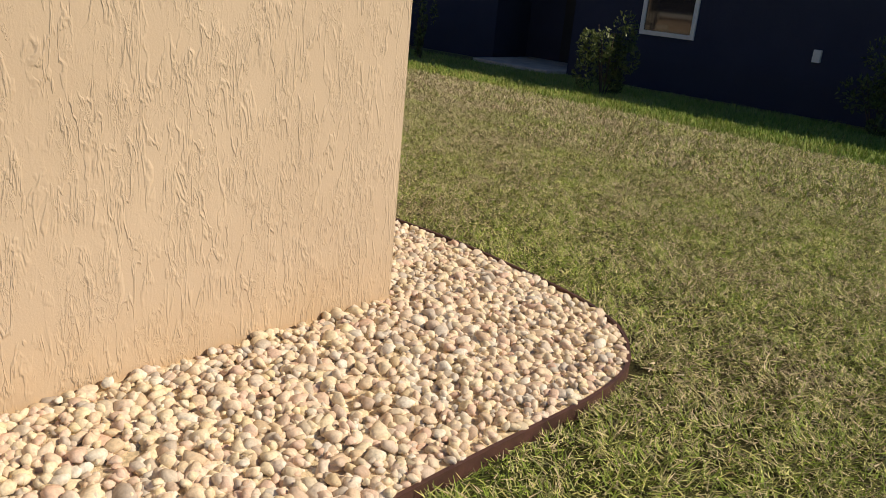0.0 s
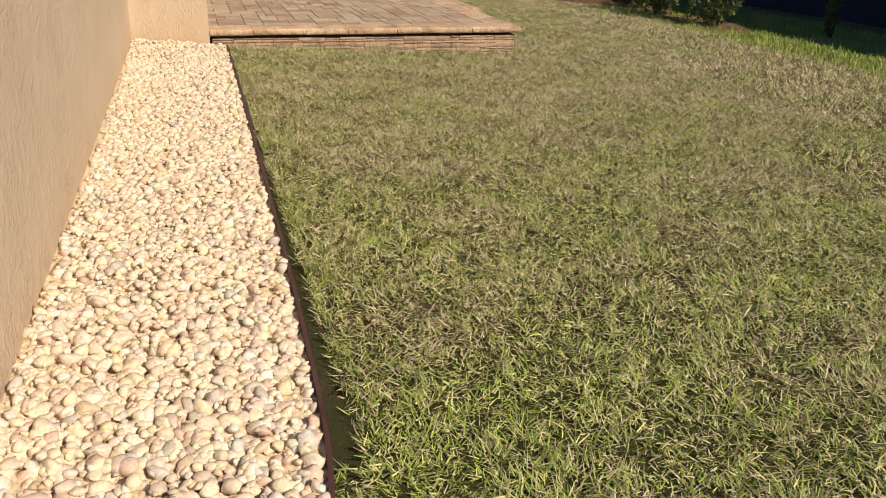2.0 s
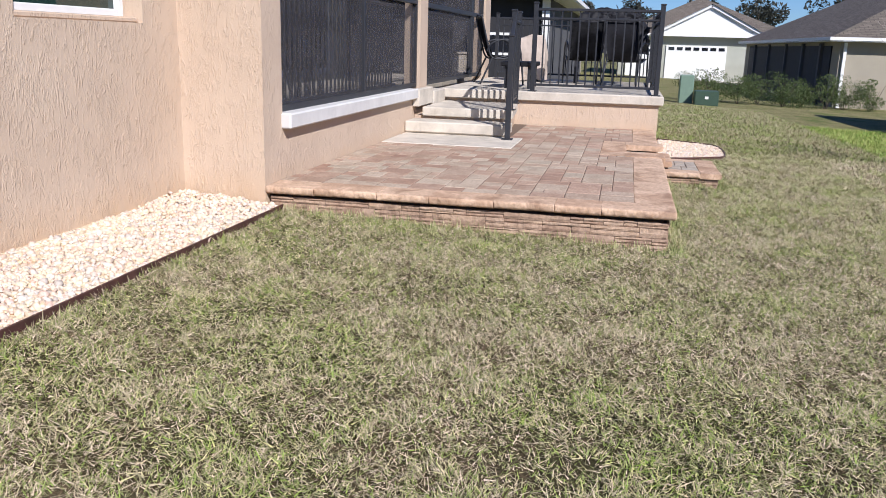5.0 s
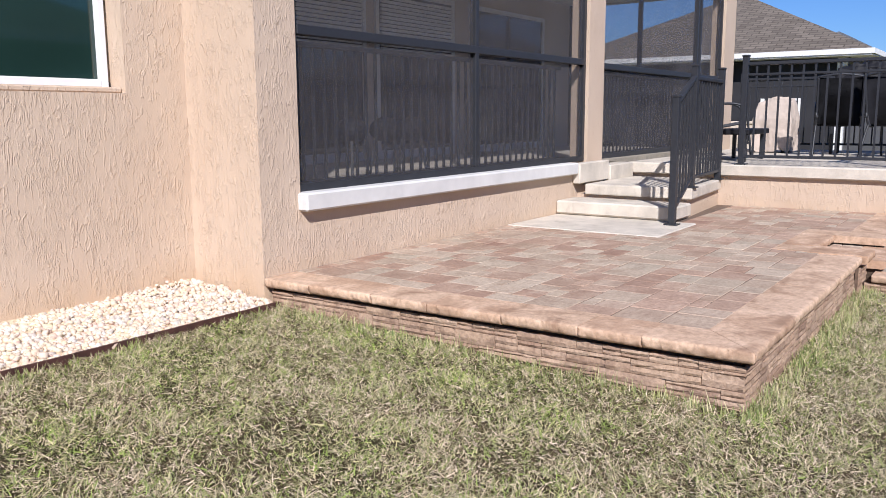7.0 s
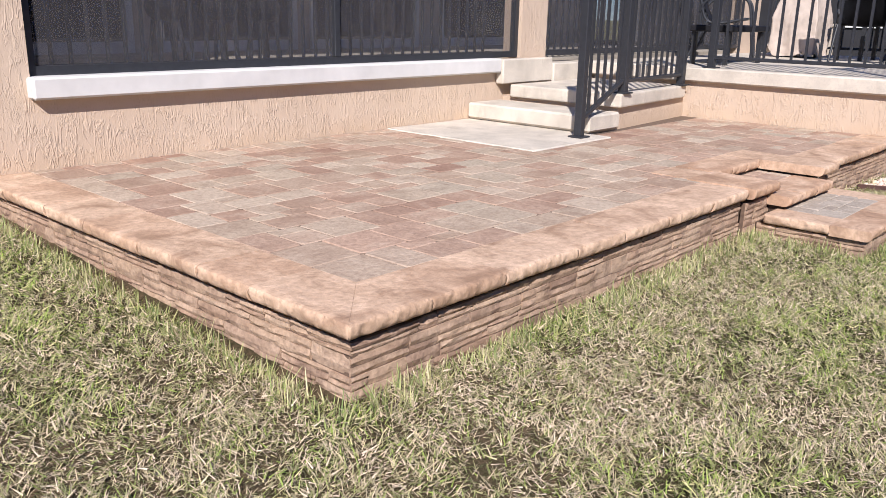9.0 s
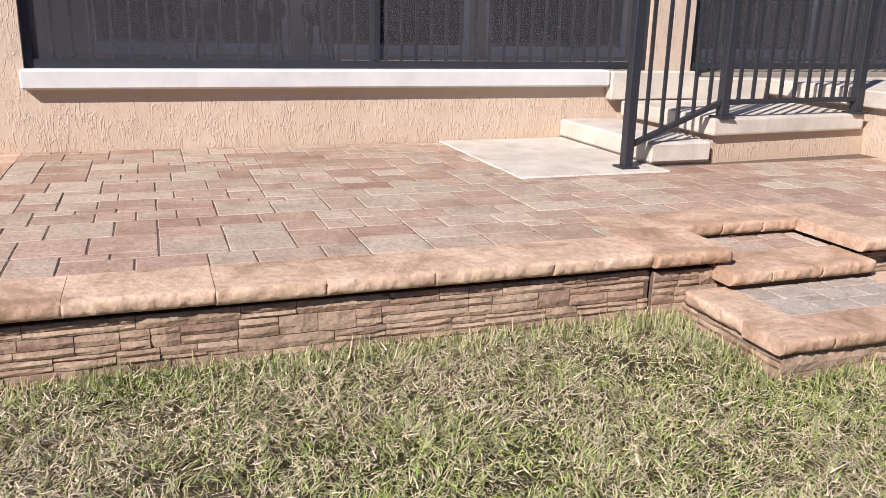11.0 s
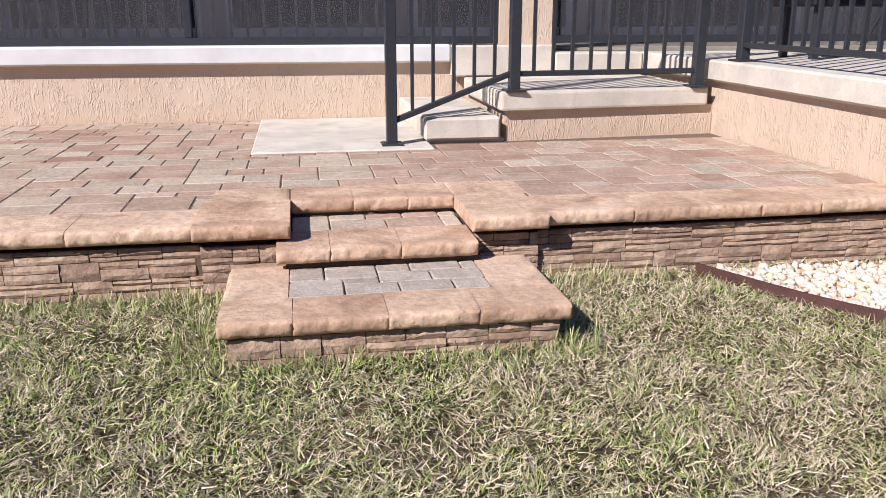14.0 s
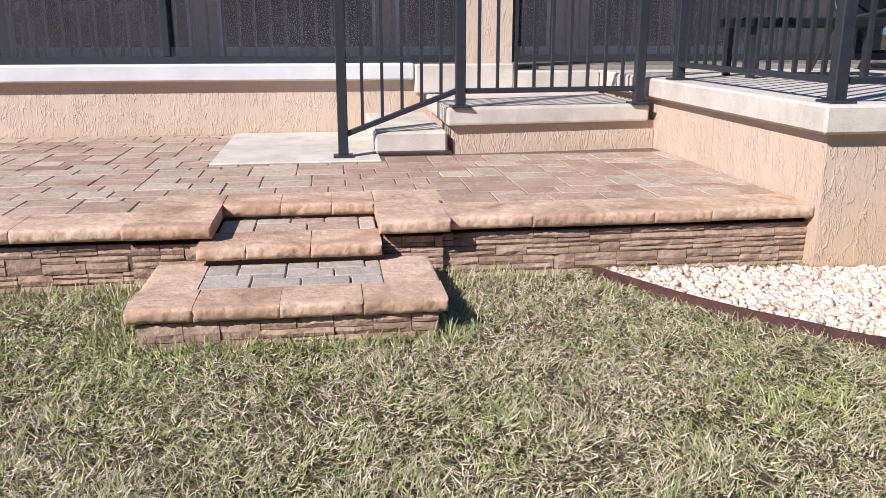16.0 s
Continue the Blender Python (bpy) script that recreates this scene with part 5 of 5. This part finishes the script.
def gravel(name, poly, parent, seed, per_m2, size, base_add, own=()):
    """Two or three loose layers of pebbles over a bed; those inside own (x0, x1, y0, y1) are single pieces."""
    rng = np.random.RandomState(seed)
    lo, hi = poly.min(0), poly.max(0)
    count = int((hi - lo).prod() * per_m2)
    x, y = rng.uniform(lo[0], hi[0], count), rng.uniform(lo[1], hi[1], count)
    ok = inside(poly, x, y)
    g = 0.015 if poly is POLY1 else 0.024
    for ox, oy in ((g, 0), (-g, 0), (0, g), (0, -g)):
        ok &= inside(poly, x + ox, y + oy)
    x, y = x[ok], y[ok]
    n = len(x)
    layer = rng.rand(n)
    z = ground_z(x, y) + base_add + layer * 0.028 + heap(x, y) * rng.uniform(0.6, 1.15, n)
    s = size * np.clip(rng.lognormal(-0.03, 0.30, n), 0.5, 1.75)
    dim = np.stack([s * rng.uniform(0.9, 1.35, n), s * rng.uniform(0.75, 1.05, n), s * rng.uniform(0.5, 0.8, n)], 1)
    yaw, tilt, lean = rng.uniform(0, 360, n), rng.normal(0, 22, n), rng.normal(0, 22, n)
    V, F, off, single = [], [], 0, 0
    for i in range(n):
        vs, fs = (PEB if x[i] < -5.4 else PEB_FAR)[i % len(PEB)]
        r = np.array(Euler((radians(tilt[i]), radians(lean[i]), radians(yaw[i]))).to_matrix())
        if own and single < 290 and layer[i] > 0.55 and own[0] < x[i] < own[1] and own[2] < y[i] < own[3]:
            key = i % len(PEB)
            if key not in _peb_mesh:
                _peb_mesh[key] = fast_mesh("pebble", vs, fs.ravel(), 3, PEBBLE_ONE, True)
            m = Matrix.LocRotScale((x[i], y[i], z[i]), Euler((radians(tilt[i]), radians(lean[i]), radians(yaw[i]))), Vector(dim[i]))
            shared("pebble", _peb_mesh[key], m, parent)
            single += 1
            continue
        V.append((vs * dim[i]) @ r.T + np.array([x[i], y[i], z[i]]))
        F.append(fs + off)
        off += len(vs)
    ob = new("pebbles", fast_mesh("pebbles", np.concatenate(V), np.concatenate(F).ravel(), 3, PEBBLE_MANY, True))
    ob.parent = parent
    tagged(ob, "loose cream and tan river pebbles", kind="stuff")


_peb_mesh = {}
EDGE1 = smooth_line([(-6.97, 2.8), (-6.98, 1.4), (-7.0, 0.6), (-6.88, 0.26), (-6.63, 0.06), (-6.16, -0.06), (-5.4, -0.105), (-3.0, -0.13), (-0.02, -0.14)], 8)
EDGE2 = smooth_line([(4.60, -2.86), (4.87, -3.26), (5.11, -3.50), (5.5, -3.74), (6.6, -3.78), (7.0, -3.6), (7.12, -2.95)], 8)
bed1 = tagged(new("gravel_bed"), "bed of cream river pebbles along the house wall", "gravel", kind="stuff")
bed2 = tagged(new("gravel_bed"), "bed of cream river pebbles round the deck corner", "gravel", kind="stuff")
edging("edging", EDGE1, bed1, 0.033)
edging("edging", EDGE2, bed2, 0.04)
POLY1 = np.concatenate([EDGE1, [(-0.02, WALL_Y), (CORNER_X, WALL_Y), (CORNER_X, 2.8)]])
POLY2 = np.concatenate([EDGE2, [(DX, DY - 0.01)]])
gravel("pebbles", POLY1, bed1, 5, 4000, 0.0148, -0.002, (-6.9, -5.2, -0.1, 0.6))
gravel("pebbles", POLY2, bed2, 6, 3600, 0.0145, -0.002)
for nm, poly, par in (("soil", POLY1, bed1), ("soil", POLY2, bed2)):
    bm = bmesh.new()
    bm.faces.new([bm.verts.new((*p, float(ground_z(p[0], p[1])) + 0.013 + 0.7 * float(heap(p[0], p[1])))) for p in poly])
    bmesh.ops.triangulate(bm, faces=bm.faces[:])
    part("bed_soil", bm, BEDDING, par)

# ---- grass blades ----
WORN = ((2.6, -3.2, 0.24), (1.1, -3.5, 0.22), (0.2, -3.3, 0.25), (-1.4, -1.5, 0.3), (-3.1, -2.3, 0.35), (-2.2, -0.9, 0.2), (4.3, -3.4, 0.2), (3.4, -3.9, 0.25))


def blades(name, x0, x1, y0, y1, per_m2, seed, length, width, low, flat, material, label):
    rng = np.random.RandomState(seed)
    n = int((x1 - x0) * (y1 - y0) * per_m2)
    x, y = rng.uniform(x0, x1, n), rng.uniform(y0, y1, n)
    keep = ~((x > -0.02) & (x < 9.65) & (y > FRONT + 0.03)) & ~((x > SX0 + 0.02) & (x < SX1 - 0.02) & (y > SY + 0.02)) & ~((y > -0.16) & (x < 0.05) & (x > -6.0)) & ~inside(POLY1, x, y) & ~inside(POLY2, x, y) & (y < 6.0) & ~((y > 0.3) & (x > -7.0))
    # worn patches with thinner grass
    for wx, wy, wr in WORN:
        keep &= (np.hypot(x - wx, (y - wy) * 1.3) > wr * rng.uniform(0.3, 1.25, n)) | (rng.rand(n) < 0.55)
    pit = np.sin(x * 71 + 3 * np.sin(y * 23)) * np.sin(y * 67 + 3 * np.sin(x * 29)) > 0.42
    keep &= ~pit | (rng.rand(len(x)) < 0.12) | (length > 0.045)
    x, y = x[keep], y[keep]
    n = len(x)
    z = ground_z(x, y) - 0.016 + 0.028 * rng.uniform(0, 1, n) ** 1.5 * (length < 0.045)
    # mown blades lie in loose, locally combed clumps
    a = 2.2 * np.sin(x * 17.1 + 2.7 * np.sin(y * 11.3)) + 2.2 * np.cos(y * 19.7 + 2.9 * np.sin(x * 13.1)) + rng.normal(0, 1.3, n)
    tuft = 0.5 + 0.25 * np.sin(x * 9.3 + 2.1 * np.sin(y * 7.7)) + 0.25 * np.sin(y * 10.9 + 2.3 * np.sin(x * 8.1))
    lean = rng.uniform(low, flat, n)
    lean = lean + (low - lean) * tuft * rng.uniform(0, 0.7, n)
    ln = length * rng.uniform(0.4, 1.5, n) * (0.75 + 0.5 * tuft)
    w = width * rng.uniform(0.7, 1.3, n)
    dx, dy = np.cos(a), np.sin(a)
    d = np.stack([dx * np.sin(lean), dy * np.sin(lean), np.cos(lean)], 1)
    s = np.stack([-dy, dx, rng.normal(0, 0.45, n)], 1) * (w / 2)[:, None]
    p = np.stack([x, y, z], 1)
    t = p + d * ln[:, None]
    t[:, 2] -= ln * 0.12
    v = np.stack([p - s, p + s * 0.9, t - s * 0.30, t + s * 0.10], 1).reshape(-1, 3)
    b = np.arange(n)[:, None] * 4
    f = np.concatenate([b + np.array([[0, 1, 2]]), b + np.array([[2, 1, 3]])], 1).ravel()
    ob = new(name, fast_mesh(name, v, f, 3, material))
    tagged(ob, label, "grass", kind="stuff")


STRAW, GREEN = "coarse green and straw-coloured lawn grass, cut short", "lusher green grass of the neighbouring lawn"
DRY = "dry straw-coloured blades lying in the short lawn"
for k, (gx0, gx1, gy0, gy1, dens) in enumerate(((-7.2, -3.5, -3.2, 0.2, 1.0), (-3.5, 0.2, -4.3, 0.2, 1.0), (0.2, 6.3, -5.1, -2.8, 1.25), (-7.8, -7.2, -3.2, 1.4, 1.0), (-7.2, -6.7, 0.2, 1.4, 1.0))):
    blades("grass", gx0, gx1, gy0, gy1, 12500 * dens, 40 + k, 0.032, 0.0037, 0.5, 1.48, BLADE, STRAW)
    blades("grass", gx0, gx1, gy0, gy1, 8500 * dens, 50 + k, 0.031, 0.0034, 0.85, 1.54, BLADE_DRY, DRY)
for k, (gx0, gx1, gy0, gy1) in enumerate(((-8.6, -3.5, -6.2, -3.2), (-3.5, 0.2, -6.4, -4.3), (-9.4, -7.8, -4.0, 1.4), (0.2, 6.6, -6.4, -5.1))):
    blades("grass", gx0, gx1, gy0, gy1, 3000, 60 + k, 0.042, 0.0075, 0.4, 1.45, BLADE, STRAW)
    blades("grass", gx0, gx1, gy0, gy1, 2600, 70 + k, 0.042, 0.0070, 0.7, 1.5, BLADE_DRY, DRY)
blades("grass", -9.0, 0.5, -9.9, -6.2, 1900, 2, 0.06, 0.009, 0.2, 1.2, BLADE_GREEN, GREEN)
blades("grass", 0.5, 14.0, -9.6, -6.2, 1500, 5, 0.06, 0.010, 0.2, 1.2, BLADE_GREEN, GREEN)
blades("grass", 6.3, 20.0, -6.3, -2.9, 2000, 3, 0.05, 0.010, 0.5, 1.4, BLADE, STRAW)
# longer tufts left along the walls and edging
TUFT = "longer green tufts of grass beside the stonework"
blades("grass", 0.0, 4.5, FRONT - 0.10, FRONT + 0.06, 3800, 11, 0.065, 0.006, 0.1, 0.9, BLADE_TUFT, TUFT)
blades("grass", -0.12, 0.05, FRONT - 0.06, -0.2, 3500, 12, 0.07, 0.006, 0.1, 0.9, BLADE_TUFT, TUFT)
blades("grass", SX0 - 0.1, SX1 + 0.1, SY - 0.07, SY + 0.03, 3500, 13, 0.065, 0.006, 0.1, 0.9, BLADE_TUFT, TUFT)
blades("grass", SX0 - 0.16, SX0 + 0.02, SY, FRONT, 3500, 14, 0.065, 0.006, 0.1, 0.9, BLADE_TUFT, TUFT)
blades("grass", SX1 - 0.02, SX1 + 0.12, SY, FRONT, 3500, 15, 0.07, 0.006, 0.1, 0.9, BLADE_TUFT, TUFT)
blades("grass", -5.6, -0.05, -0.26, -0.15, 3000, 16, 0.055, 0.0055, 0.2, 1.2, BLADE, STRAW)
